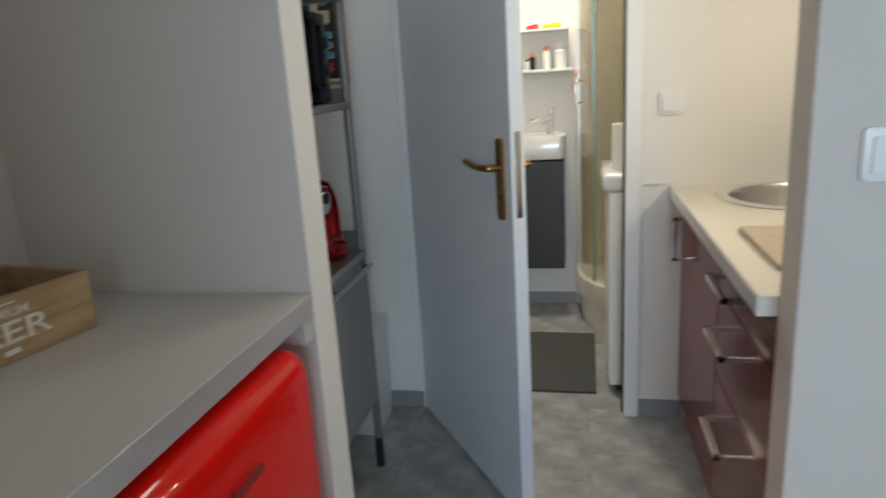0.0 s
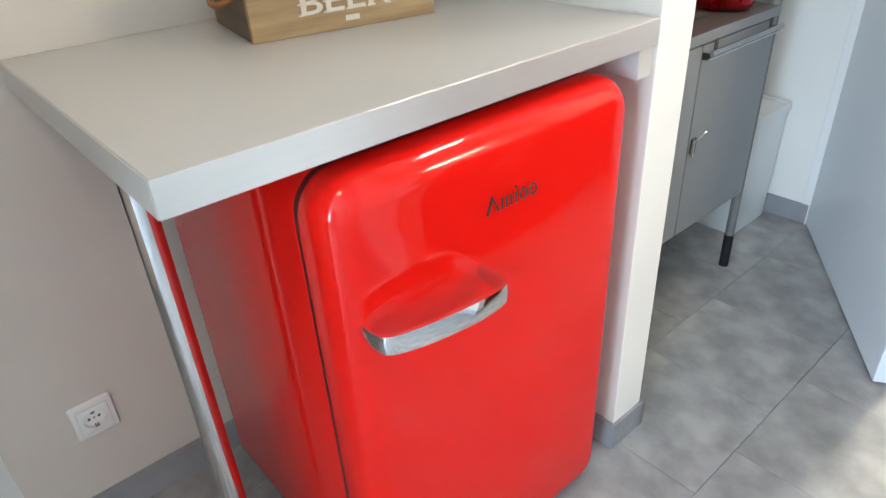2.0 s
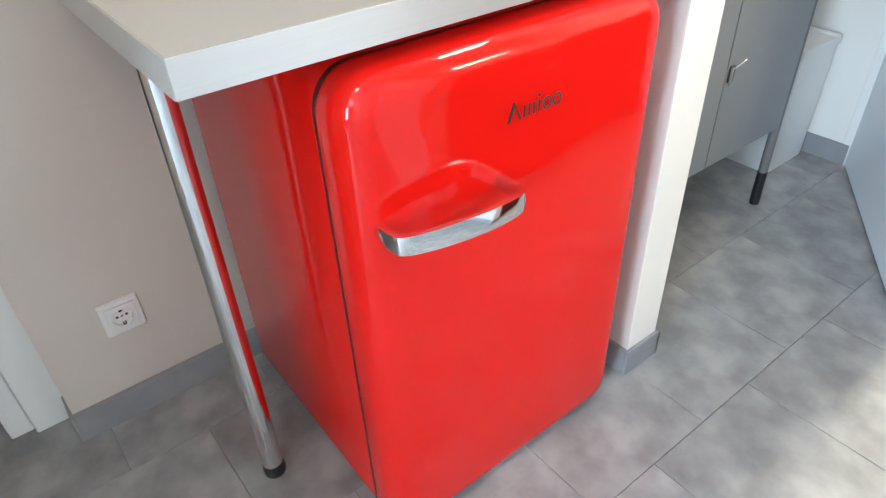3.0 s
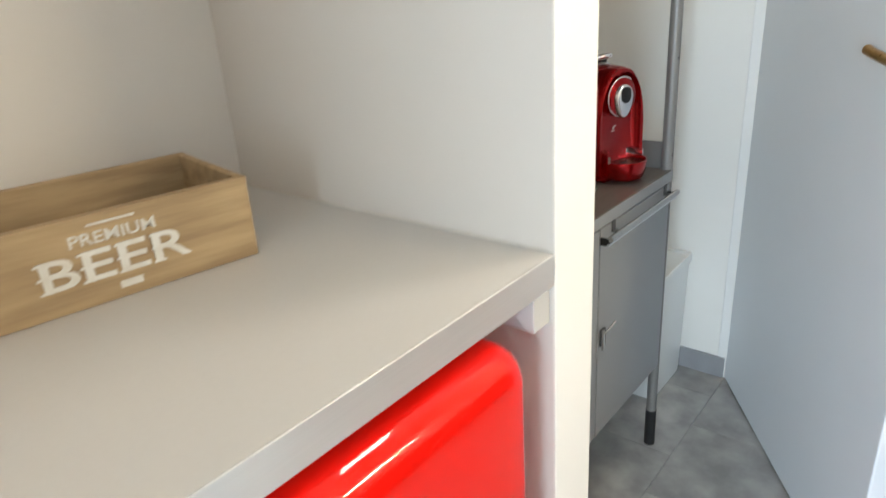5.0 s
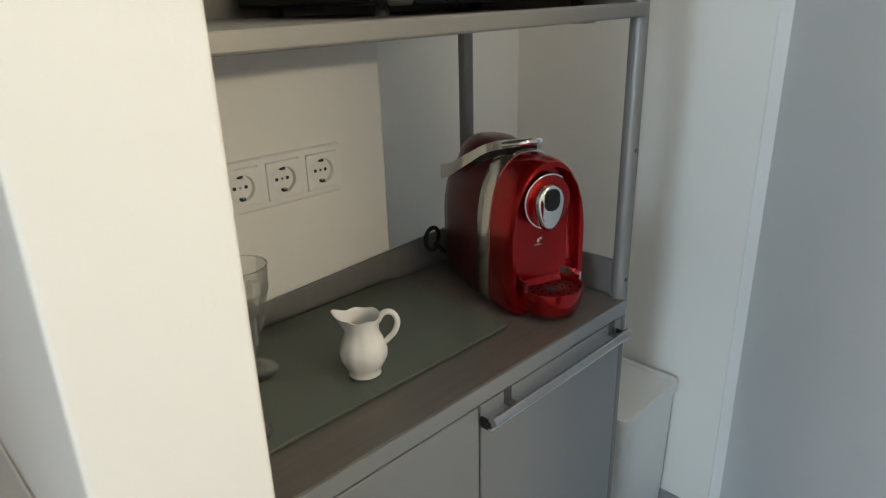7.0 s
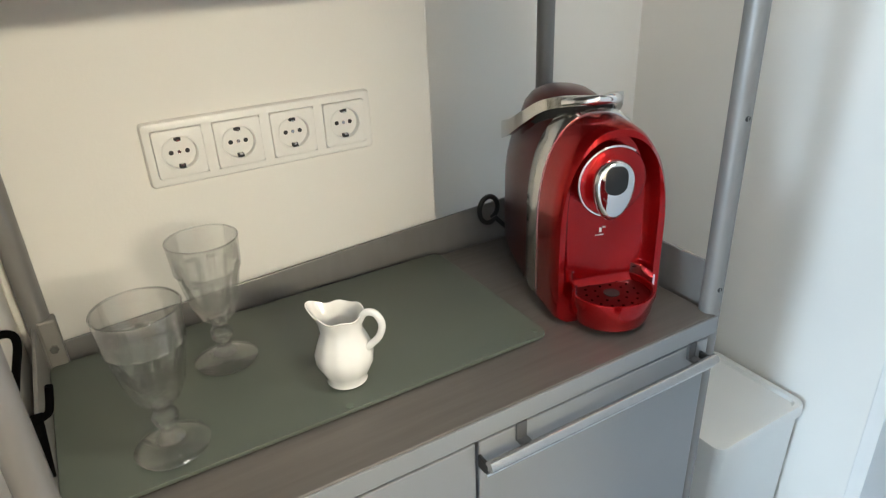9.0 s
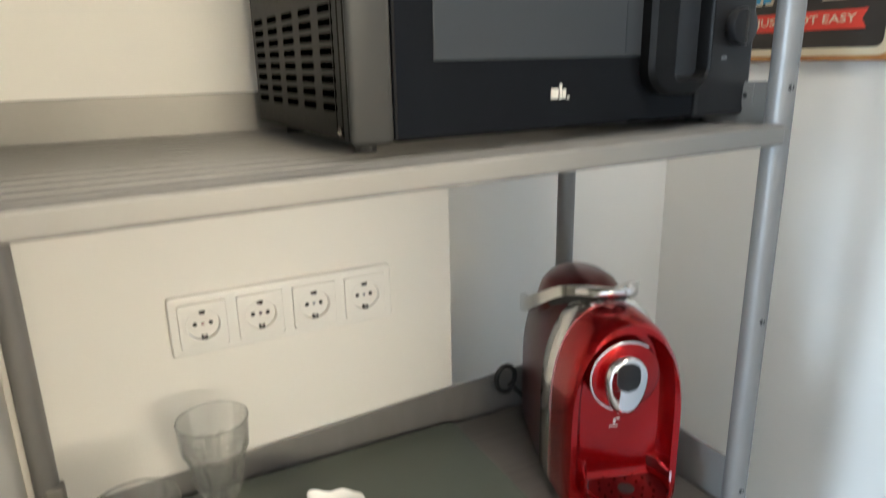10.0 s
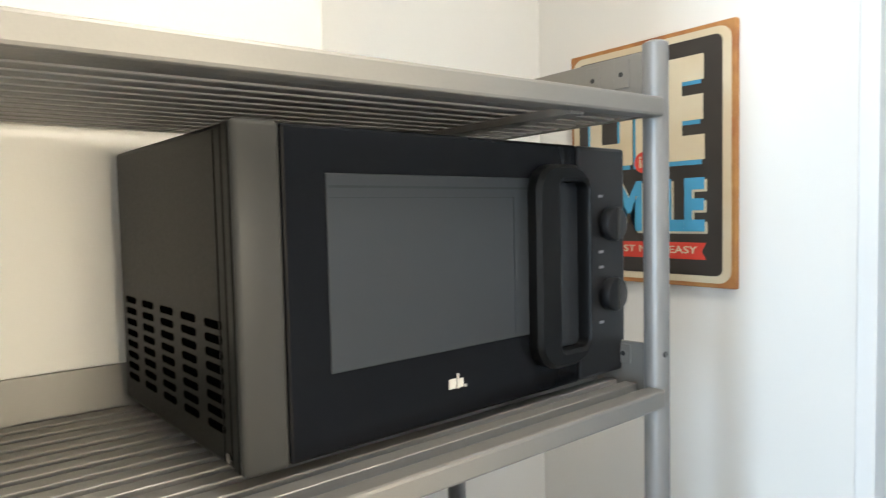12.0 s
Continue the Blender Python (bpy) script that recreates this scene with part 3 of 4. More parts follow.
def flared(u0, u1, v0, v1, h, flare):
    """Board from (u0, v0) to (u1, v1) that leans outwards by flare at its top."""
    return prism([(u0, v0, 0), (u1, v0, 0), (u1 + flare, v0 - flare, h), (u0 - flare, v0 - flare, h)], (0, v1 - v0, 0), bevel=0.0015)


front = part("front_panel", flared(0, W, 0.0, 0.012, HC, 0.001), WOOD, crate)
part("back_panel", prism([(0, D, 0), (W, D, 0), (W + 0.001, D + 0.001, HC), (-0.001, D + 0.001, HC)], (0, -0.012, 0), bevel=0.0015), WOOD, crate)
for s, u in ((-1, 0.0), (1, W)):
    # Left panel gets the wood with shade in its colour, right stays pale
    pa = part("side_panel", prism([(u, 0.012, 0), (u, D - 0.012, 0), (u + s * 0.001, D - 0.011, HC), (u + s * 0.001, 0.011, HC)], (-s * 0.010, 0, 0), bevel=0.0015), WOOD_SHADED if s < 0 else WOOD, crate)
    mid = D / 2
    q = -1 if s > 0 else 1
    u = u - 0.008 if s > 0 else u
    part("strap_handle", tube(smooth_path([(u + q * s * 0.004, mid - 0.045, 0.058), (u + q * s * 0.020, mid - 0.030, 0.050), (u + q * s * 0.024, mid, 0.046), (u + q * s * 0.020, mid + 0.030, 0.050), (u + q * s * 0.004, mid + 0.045, 0.058)], 5), 0.005, 8), ROPE, pa, "brown strap handle", smooth=60)
part("base", box(0.004, W - 0.004, 0.010, D - 0.010, 0.002, 0.012), WOOD_SHADED, crate)
lean = math.degrees(math.atan2(0.001, HC))


def on_front(u, z):
    return pose(u, -0.001 * z / HC - 0.0008, z, 90 + lean, 0, 0)


letters("BEER", 0.154, 0.034, 0.0012, on_front(W * 0.500, 0.046), WHITE_PRINT, front, 0.012, label="white printed words")
letters("PREMIUM", 0.088, 0.013, 0.0012, on_front(W * 0.500, 0.076), WHITE_PRINT, front, 0.006)
part("print_line", prism([on_front(W * 0.500 + a, 0.0905 + b) @ Vector((0, 0, 0)) for a, b in ((-0.024, -0.0013), (0.025, -0.0010), (0.025, 0.0016), (-0.024, 0.0010))], (0, -0.0006, 0)), WHITE_PRINT, front)
part("print_line", prism([on_front(W * 0.520 + a, 0.016 + b) @ Vector((0, 0, 0)) for a, b in ((-0.012, -0.004), (0.012, -0.004), (0.012, 0.004), (-0.012, 0.004))], (0, -0.0006, 0)), WHITE_PRINT, front)

# serifs on the big letters
for k, u in enumerate((-0.0755, -0.0345, 0.0030, 0.0405)):
    bm = bmesh.new()
    for z, w in ((0.0300, 0.013), (0.0608, 0.013), (0.0455, 0.006)):
        q = [on_front(W * 0.500 + u + p, z + h) @ Vector((0, 0, 0)) for p, h in ((-0.006, -0.0012), (w - 0.006, -0.0012), (w - 0.006, 0.0012), (-0.006, 0.0012))]
        prism(q, (0, -0.0011, 0), bm)
    part("print_serif", bm, WHITE_PRINT, front)

# ---- steel shelving unit ----
Y0, Y1, XF, XB = 1.624, 2.367, -0.202, -0.552
unit = thing("shelving_unit", pose(-0.385, 2.0, 0), "grey steel shelving unit with cabinet doors below", "shelving unit")
for x in (XF, XB):
    for y in (Y0, Y1):
        p = part("post", tube([(x, y, 0.11), (x, y, 1.628)], 0.0135, 20), POST, unit, "round grey steel post", smooth=50)
        part("foot", tube([(x, y, 0.0), (x, y, 0.112)], 0.0145, 18), BLACK, p, "black plastic foot", smooth=50)
        part("cap", lathe([(0.0136, 0), (0.0136, 0.003), (0.008, 0.006), (0, 0.007)], 18, (x, y, 1.627)), POST, p, smooth=60)
        for z in (1.048, 1.30, 0.83):
            if x == XF:
                part("hole", disc((x + 0.0118, y - 0.003, z), (1, -0.25, 0), 0.0035, 0.0012, 10), GASKET, p)
        if x == XB:
            part("hole", disc((x + 0.0118, y, 1.10), (1, 0, 0), 0.003, 0.0012, 10), GASKET, p)
IN = 0.010
# worktop: tray with raised back and side lips
wt = part("worktop", box(XB + IN, XF + 0.0150, Y0 + 0.004, Y1 - 0.004, 0.771, 0.795, 0.003), DARK_TOP, unit, "brushed dark steel worktop")
part("front_edge", box(XF + 0.0152, XF + 0.0175, Y0 + 0.004, Y1 - 0.004, 0.770, 0.7945, 0.0006), CAB, wt, "grey steel front edge")
part("backsplash", prism([(XB - 0.006, Y0, 0.775), (XB - 0.006, Y1 + 0.012, 0.775), (XB - 0.006, Y1 + 0.012, 0.858), (XB - 0.006, Y0, 0.818)], (-0.004, 0, 0), bevel=0.001), POST, wt)
part("side_lip", box(XB, XF - 0.014, Y1 + 0.004, Y1 + 0.008, 0.775, 0.856, 0.001), POST, wt)
part("side_lip", box(XB, XF - 0.014, Y0 - 0.008, Y0 - 0.004, 0.775, 0.856, 0.001), POST, wt)
part("bracket", box(XB - 0.004, XB + 0.016, Y0 - 0.002, Y0 + 0.018, 0.79, 0.862, 0.003), RACK, wt)
part("bolt", disc((XB + 0.016, Y0 + 0.008, 0.825), (1, 0, 0), 0.005, 0.004, 6), STEEL_TUBE, wt)
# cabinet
# Body coloured near black so the gaps around the doors look shaded
cab = part("cabinet", box(XB + 0.004, XF - 0.004, Y0 + 0.008, Y1 - 0.008, 0.262, 0.768, 0.003), SHADOW_GREY, unit, "steel cabinet body, coloured near black for the shade in its door gaps")
SPLIT = 1.996
for y0, y1 in ((Y0 + 0.010, SPLIT - 0.002), (SPLIT + 0.002, Y1 - 0.015)):
    d = part("cabinet_door", box(XF - 0.004, XF + 0.0160, y0, y1, 0.266, 0.7655, 0.002), CAB, unit)
    if y0 > 1.9:
        lt = part("latch", box(XF + 0.016, XF + 0.022, y0 + 0.006, y0 + 0.026, 0.498, 0.538, 0.002), SHADOW_GREY, d, "steel turn latch")
        bm = box(XF + 0.022, XF + 0.028, y0 + 0.004, y0 + 0.009, 0.492, 0.540, 0.001)
        part("latch_bar", bm, STEEL_TUBE, d)
        part("latch_lever", tube(smooth_path([(XF + 0.024, y0 + 0.004, 0.530), (XF + 0.034, y0 + 0.012, 0.543), (XF + 0.040, y0 + 0.030, 0.556)], 4), 0.0022, 8), STEEL_TUBE, d, smooth=50)
RY0, RY1 = SPLIT + 0.000, Y1 - 0.026
part("rail", tube([(XF + 0.038, RY0, 0.750), (XF + 0.038, RY1, 0.750)], 0.0066, 14), STEEL_TUBE, unit, "slim steel towel rail", smooth=50)
part("lower_rod", tube([(XF + 0.0345, RY0 - 0.002, 0.7375), (XF + 0.0345, RY1 + 0.002, 0.7375)], 0.0028, 10), CHROME, unit, "thin chrome rod", smooth=60)
for y in (RY0, RY1 - 0.004):
    part("rail_end", box(XF + 0.016, XF + 0.036, y, y + 0.004, 0.734, 0.750, 0.001), BLACK, unit)
for y in (2.052, 2.320):
    bm = box(XF + 0.0162, XF + 0.0192, y - 0.007, y + 0.007, 0.746, 0.770, 0.001)
    box(XF + 0.0194, XF + 0.034, y - 0.007, y + 0.007, 0.746, 0.7495, 0.001, bm=bm)
    part("rail_bracket", bm, SHADOW_GREY, unit, "dark steel bracket")


def sag(ob, slope, pivot):
    """Let the front edge drop towards the partition, as the loaded shelf does."""
    for q in [ob] + ob.children_recursive:
        if q.type == "MESH":
            for v in q.data.vertices:
                w = min(max((v.co.x - XB) / (XF - XB), 0.0), 1.0)
                v.co.z += slope * (v.co.y - pivot) * w


def slatted_shelf(z, label, front_h, lip_up, slope):
    """Slats along y between a front and a back bar; z is the slats' upper face."""
    fr = part("shelf_frame", box(XF - 0.004, XF + 0.018, Y0 - 0.004, Y1 - 0.010, z - front_h, z + 0.003, 0.003), RACK, unit, label)
    part("back_plate", box(XB - 0.010, XB - 0.006, Y0 - 0.004, Y1 + 0.004, z - 0.008, z + lip_up, 0.001), RACK, fr)
    for y in (Y0 - 0.014, Y1 + 0.010):
        s = part("side_plate", box(XB, XF - 0.012, y, y + 0.004, z - 0.012, z + lip_up, 0.001), RACK, fr)
        for x in (XF - 0.05, XF - 0.09, XB + 0.04):
            part("rivet", disc((x, y, z + lip_up * 0.62), (0, -1, 0), 0.006, 0.002, 12), RACK, s)
            part("bolt_hole", disc((x, y - 0.0016, z + lip_up * 0.66), (0, -1, 0), 0.003, 0.0006, 10), GASKET, s)
            part("tab", box(x - 0.010, x + 0.010, y - 0.0015, y - 0.0002, z + lip_up * 0.40, z + lip_up * 0.92, 0.0005, 1), RACK, s)
    n = 12
    step = (XF - XB - 0.02) / n
    for k in range(n):
        x = XB + 0.006 + step * k
        part("slat", box(x, x + step * 0.60, Y0, Y1, z - 0.012, z, 0.0008, 1), RACK, fr)
    for y in (Y0 + 0.06, 2.24):
        part("cross_bar", box(XB, XF, y - 0.010, y + 0.010, z - 0.020, z - 0.0122), RACK, fr)
    sag(fr, slope, 2.1)


slatted_shelf(1.258, "slatted grey steel middle shelf", 0.017, 0.044, 0.012)
slatted_shelf(1.565, "slatted grey steel top shelf", 0.017, 0.060, 0.012)

plate = thing("glass_plate", pose(-0.41, 1.92, 0.795), "frosted green glass plate lying on the worktop", "glass plate")
pl = part("sheet", prism([(a, b, 0.7965) for a, b in rounded_rect(0.272, 0.535, 0.012, 4, -0.403, 1.888)], (0, 0, 0.005), bevel=0.001), GREEN_GLASS, plate)
for xx, yy in ((-0.279, 2.142), (-0.272, 1.893)):
    part("bumper", disc((xx, yy, 0.8026), (0, 0, 1), 0.0045, 0.0010, 14), BUMPER, plate)

# ---- microwave ----
mw = thing("microwave", pose(-0.38, 2.14, 1.258), "black microwave oven on the middle steel shelf", "microwave")
MX, MY0, MY1, MZ0, MZ1 = -0.238, 1.918, 2.386, 1.270, 1.525
part("body", box(-0.536, MX - 0.0205, MY0 + 0.002, MY1 - 0.002, MZ0, MZ1, 0.004), MW_BLACK, mw)
part("front_frame", box(MX - 0.020, MX - 0.0075, MY0 + 0.001, MY0 + 0.037, MZ0, MZ1, 0.002), MW_BLACK, mw)
part("seam", box(MX - 0.0365, MX - 0.035, MY0 + 0.0012, MY0 + 0.003, MZ0 + 0.004, MZ1 - 0.004), MW_HANDLE, mw)
part("trim_strip", box(MX - 0.007, MX + 0.002, MY0, MY0 + 0.037, MZ0 - 0.001, MZ1 + 0.001, 0.005, 3), MW_TRIM, mw, "dark grey side trim", smooth=35)
md = part("door", box(MX - 0.020, MX, MY0 + 0.0375, 2.2995, MZ0, MZ1, 0.003), MW_GLOSS, mw, "glossy black door")
part("window", box(MX - 0.002, MX + 0.0012, 1.992, 2.223, 1.333, 1.489, 0.0008), MW_WINDOW, md, "grey mesh window")
# Thin strips: faint frame reflections painted onto the window
part("window_line", box(MX + 0.0012, MX + 0.0015, 1.994, 2.221, 1.4775, 1.4795), MW_LINE, md)
part("window_line", box(MX + 0.0012, MX + 0.0015, 1.994, 2.199, 1.4695, 1.4702), MW_LINE, md)
part("window_line", box(MX + 0.0012, MX + 0.0015, 2.1985, 2.1998, 1.337, 1.4702), MW_LINE, md)
cp = part("control_panel", box(MX - 0.020, MX, 2.301, MY1, MZ0, MZ1, 0.004), BLACK, mw)
# D-shaped handle
def ring_of(w, h, r, y, x):
    return [(x, y + a, 1.399 + b) for a, b in rounded_rect(w, h, r, 6)]


bm = loft([ring_of(0.086, 0.208, 0.030, 2.262, MX + 0.0005), ring_of(0.086, 0.208, 0.030, 2.262, MX + 0.012), ring_of(0.078, 0.200, 0.027, 2.262, MX + 0.017),
           ring_of(0.050, 0.182, 0.010, 2.275, MX + 0.017), ring_of(0.046, 0.174, 0.009, 2.275, MX + 0.014), ring_of(0.046, 0.174, 0.009, 2.275, MX + 0.0005)], caps=False)
part("handle", bm, MW_HANDLE, md, "raised black loop handle", smooth=35)
part("grip_cut", prism(ring_of(0.044, 0.172, 0.008, 2.275, MX + 0.0003), (0.001, 0, 0)), MW_LINE, md)
for z in (1.440, 1.361):
    k = part("knob", disc((MX, 2.355, z), (1, 0, 0), 0.0190, 0.013, 32, 0.003), BLACK, cp, "round black dial", smooth=40)
    part("pointer", box(MX + 0.0132, MX + 0.0140, 2.353, 2.357, z - 0.017, z + 0.018, 0.001), MW_TRIM, k)
    for dz in (-0.031, 0.031):
        part("dial_mark", box(MX, MX + 0.0006, 2.336, 2.344, z + dz - 0.0015, z + dz + 0.0015), CAB, cp)
bm = None
for a0, a1, b0, b1 in ((0, 10, 1, 12), (12, 15, 0, 17), (16, 21, 1, 11), (23.5, 26, 0, 3)):
    bm = box(MX, MX + 0.0012, 2.112 + a0 * 0.0008, 2.112 + a1 * 0.0008, 1.297 + b0 * 0.0008, 1.297 + b1 * 0.0008, bm=bm)
part("logo_mark", bm, WHITE_PRINT, md, "small white maker's mark")
bm = bmesh.new()
for r in range(8):
    for c in range(5):
        x = -0.502 + c * 0.0535
        prism([(x + a, MY0 + 0.002, 1.376 - r * 0.0112 + b) for a, b in rounded_rect(0.034, 0.0066, 0.0030, 2)], (0, -0.0006, 0), bm)
part("vent", bm, VENT_BLACK, mw, "black vent slot rows")
for y in (MY0 + 0.03, MY1 - 0.03):
    for x in (-0.285, -0.49):
        part("foot", tube([(x, y, 1.2585), (x, y, 1.272)], 0.010, 12), GASKET, mw)
part("screw", disc((MX - 0.026, MY0 + 0.0018, 1.279), (0, -1, 0), 0.004, 0.002, 10), STEEL_TUBE, mw)


# the oven stands a little askew on its shelf
mw.matrix_basis = pose(MX, MY0, 0) @ pose(0, 0, 0, 0, 0, 2.2) @ pose(-MX, -MY0, 0) @ mw.matrix_basis

# ---- coffee machine ----
cof = thing("coffee_machine", pose(-0.270, 2.247, 0.797, 0, 0, -18), "metallic red capsule coffee machine on the worktop", "coffee machine", local=True)
CW, CH = 0.150, 0.256


def arch(w, h, n=28, base=0.018, p=2.35):
    """Outline in (y, z): flat foot, upright sides, a full round top."""
    out = [(w * 0.40, 0.0), (w * 0.475, base * 0.35), (w * 0.5, base)]
    z0 = h * 0.46
    for k in range(n + 1):
        a = math.pi * k / n
        c, s = math.cos(a), math.sin(a)
        out.append((w / 2 * math.copysign(abs(c) ** (2 / p), c), z0 + (h - z0) * abs(s) ** (2 / p)))
    return out + [(-w * 0.5, base), (-w * 0.475, base * 0.35), (-w * 0.40, 0.0)]


def sect(x, w, h, dz=0.0):
    return [(x, a, b + dz) for a, b in arch(w, h)]


part("body", loft([sect(-0.252, CW * 0.66, CH * 0.78), sect(-0.246, CW * 0.74, CH * 0.83), sect(-0.215, CW * 0.84, CH * 0.92), sect(-0.15, CW * 0.93, CH * 0.985), sect(-0.115, CW * 0.965, CH * 0.985), sect(-0.080, CW * 0.98, CH * 0.975)]), CANDY_SHADED, cof, smooth=35)
part("band", loft([sect(-0.090, CW * 0.99, CH * 0.982), sect(-0.087, CW * 1.012, CH * 0.992), sect(-0.056, CW * 1.022, CH * 0.992), sect(-0.052, CW * 1.0, CH * 0.98)]), SILVER, cof, "wide silver band", smooth=35)
# front shell with a rim and a sunken face
outer = [sect(-0.056, CW * 0.985, CH * 0.975), sect(-0.010, CW * 0.975, CH * 0.965), sect(0.004, CW * 0.945, CH * 0.945), sect(0.009, CW * 0.90, CH * 0.92)]
inner = [[(0.0075, a * 0.80, 0.030 + b * 0.835) for a, b in arch(CW, CH)], [(-0.004, a * 0.76, 0.034 + b * 0.81) for a, b in arch(CW, CH)], [(-0.012, a * 0.66, 0.045 + b * 0.74) for a, b in arch(CW, CH)]]
part("front_shell", loft(outer + inner), CANDY, cof, "glossy red front", smooth=40)
part("brew_head", loft([[(x, a * s - 0.006, zc + b * s) for a, b in [(math.cos(2 * math.pi * k / 36), math.sin(2 * math.pi * k / 36)) for k in range(36)]] for x, s, zc in ((-0.012, 0.043, 0.184), (0.006, 0.043, 0.184), (0.012, 0.041, 0.184), (0.015, 0.036, 0.184))]), CANDY, cof, smooth=40)
part("ring", tube([(0.012, -0.006 + 0.0425 * math.cos(a), 0.184 + 0.0425 * math.sin(a)) for a in (radians(55 + 200 * k / 30) for k in range(31))], 0.0016, 8), CHROME, cof, smooth=60)
drop = []
for k in range(36):
    a = 2 * math.pi * k / 36
    drop.append((0.0255 * math.cos(a), 0.0260 * math.sin(a) + (-0.022 if math.sin(a) < 0 else 0.0) * abs(math.sin(a)) ** 1.2))
kb = part("control_knob", loft([[(x, a * s - 0.008, 0.186 + b * s) for a, b in drop] for x, s in ((0.010, 1.0), (0.018, 1.0), (0.023, 0.92), (0.025, 0.80))]), CHROME, cof, "chrome brew knob", smooth=40)
part("button", prism([(0.0245, a - 0.009, 0.190 + b) for a, b in rounded_rect(0.027, 0.034, 0.011, 6)], (0.003, 0, 0), bevel=0.001), BLACK, kb, "black round button", smooth=40)
# tray


def cup(s, z, n=36):
    return [(0.018 + 0.046 * s * math.cos(2 * math.pi * k / n), 0.050 * s * math.sin(2 * math.pi * k / n), z) for k in range(n)]


tr = part("drip_tray", loft([cup(0.72, 0.003), cup(0.90, 0.008), cup(1.0, 0.022), cup(1.06, 0.044), cup(1.05, 0.0465), cup(1.00, 0.0465), cup(0.97, 0.040), cup(0.96, 0.036)]), CANDY, cof, "red drip tray", smooth=40)
part("grate", loft([cup(0.955, 0.0362), cup(0.94, 0.0385)]), CANDY_SHADED, tr)
bm = bmesh.new()
arcs = [[bm.verts.new((0.018 + 0.0465 * q * math.cos(a), 0.0505 * q * math.sin(a), z)) for a in (radians(80 + 200 * k / 24) for k in range(25))] for q, z in ((1.0, 0.046), (1.0, 0.061), (1.05, 0.061), (1.05, 0.046))]
for a, b in zip(arcs, arcs[1:] + arcs[:1]):
    for k in range(24):
        bm.faces.new((a[k], a[k + 1], b[k + 1], b[k]))
for k in (0, 24):
    bm.faces.new([q[k] for q in arcs])
part("rim", bm, CHROME, tr, "chrome half ring", smooth=40)
bm = bmesh.new()
for ring in range(2):
    for k in range(9 + 6 * ring):
        a = 2 * math.pi * k / (9 + 6 * ring)
        r = 0.020 + 0.012 * ring
        disc((0.018 + r * math.cos(a), r * math.sin(a), 0.0384), (0, 0, 1), 0.0018, 0.0006, 8, bm=bm)
part("grate_holes", bm, VENT_BLACK, tr)
part("drain", disc((0.018, 0.0, 0.0386), (0, 0, 1), 0.010, 0.0008, 18), GASKET, tr)
# chrome lever over the top, from the back left to the front
for s in (-1, 1):
    pts = smooth_path([(-0.246, s * 0.055, 0.184), (-0.19, s * 0.063, 0.202), (-0.135, s * 0.060, 0.230), (-0.088, s * 0.044, 0.256), (-0.050, 0.0, 0.264)], 6)
    secs = []
    for i, p in enumerate(pts):
        q = i / (len(pts) - 1)
        secs.append([(p.x, p.y + s * 0.006, p.z - 0.013 * (1 - 0.6 * q)), (p.x, p.y + s * 0.006, p.z + 0.013 * (1 - 0.6 * q)), (p.x, p.y - s * 0.002, p.z + 0.015 * (1 - 0.6 * q)), (p.x, p.y - s * 0.002, p.z - 0.012 * (1 - 0.6 * q))])
    part("lever_arm", loft(secs), SILVER, cof, "silver lever arm", smooth=50)
# Black filler solid, stands for the shade between lever and body
part("lever_gap", loft([[(x, -0.056 * w, z), (x, 0.056 * w, z), (x, 0.056 * w, z + 0.016), (x, -0.056 * w, z + 0.016)] for x, w, z in ((-0.20, 0.95, 0.188), (-0.15, 1.0, 0.212), (-0.10, 0.80, 0.234), (-0.066, 0.45, 0.246))]), BLACK, cof, "black filler for the shade in the gap under the lever")
part("lever_grip", tube(smooth_path([(-0.075, -0.034, 0.259), (-0.050, -0.020, 0.265), (-0.042, 0.0, 0.267), (-0.050, 0.020, 0.265), (-0.075, 0.034, 0.259)], 5), 0.006, 10), CHROME, cof, smooth=60)
part("tank_lid", loft([[(-0.158 + 0.082 * math.cos(t) * q, 0.058 * math.sin(t) * q, z) for t in (2 * math.pi * k / 28 for k in range(28))] for z, q in ((0.195, 1.0), (0.218, 0.97), (0.236, 0.88), (0.249, 0.72), (0.257, 0.50), (0.261, 0.22))]), CANDY_SHADED, cof, smooth=60)
bm = box(-0.0118, -0.0110, -0.013, -0.002, 0.1060, 0.1073)
box(-0.0118, -0.0110, -0.008, -0.005, 0.110, 0.116, bm=bm)
box(-0.0118, -0.0110, -0.004, 0.000, 0.1155, 0.1175, bm=bm)
part("maker_mark", bm, PLASTIC, cof)
part("cable", tube([(-0.252 + 0.010 * math.sin(a / 2), -0.082 + 0.016 * math.cos(a), 0.058 + 0.022 * math.sin(a)) for a in (radians(-60 + 15 * k) for k in range(26))] + [(-0.250, -0.05, 0.02), (-0.245, -0.02, 0.02)], 0.0042, 8), BLACK, cof, "black power cable", smooth=60)


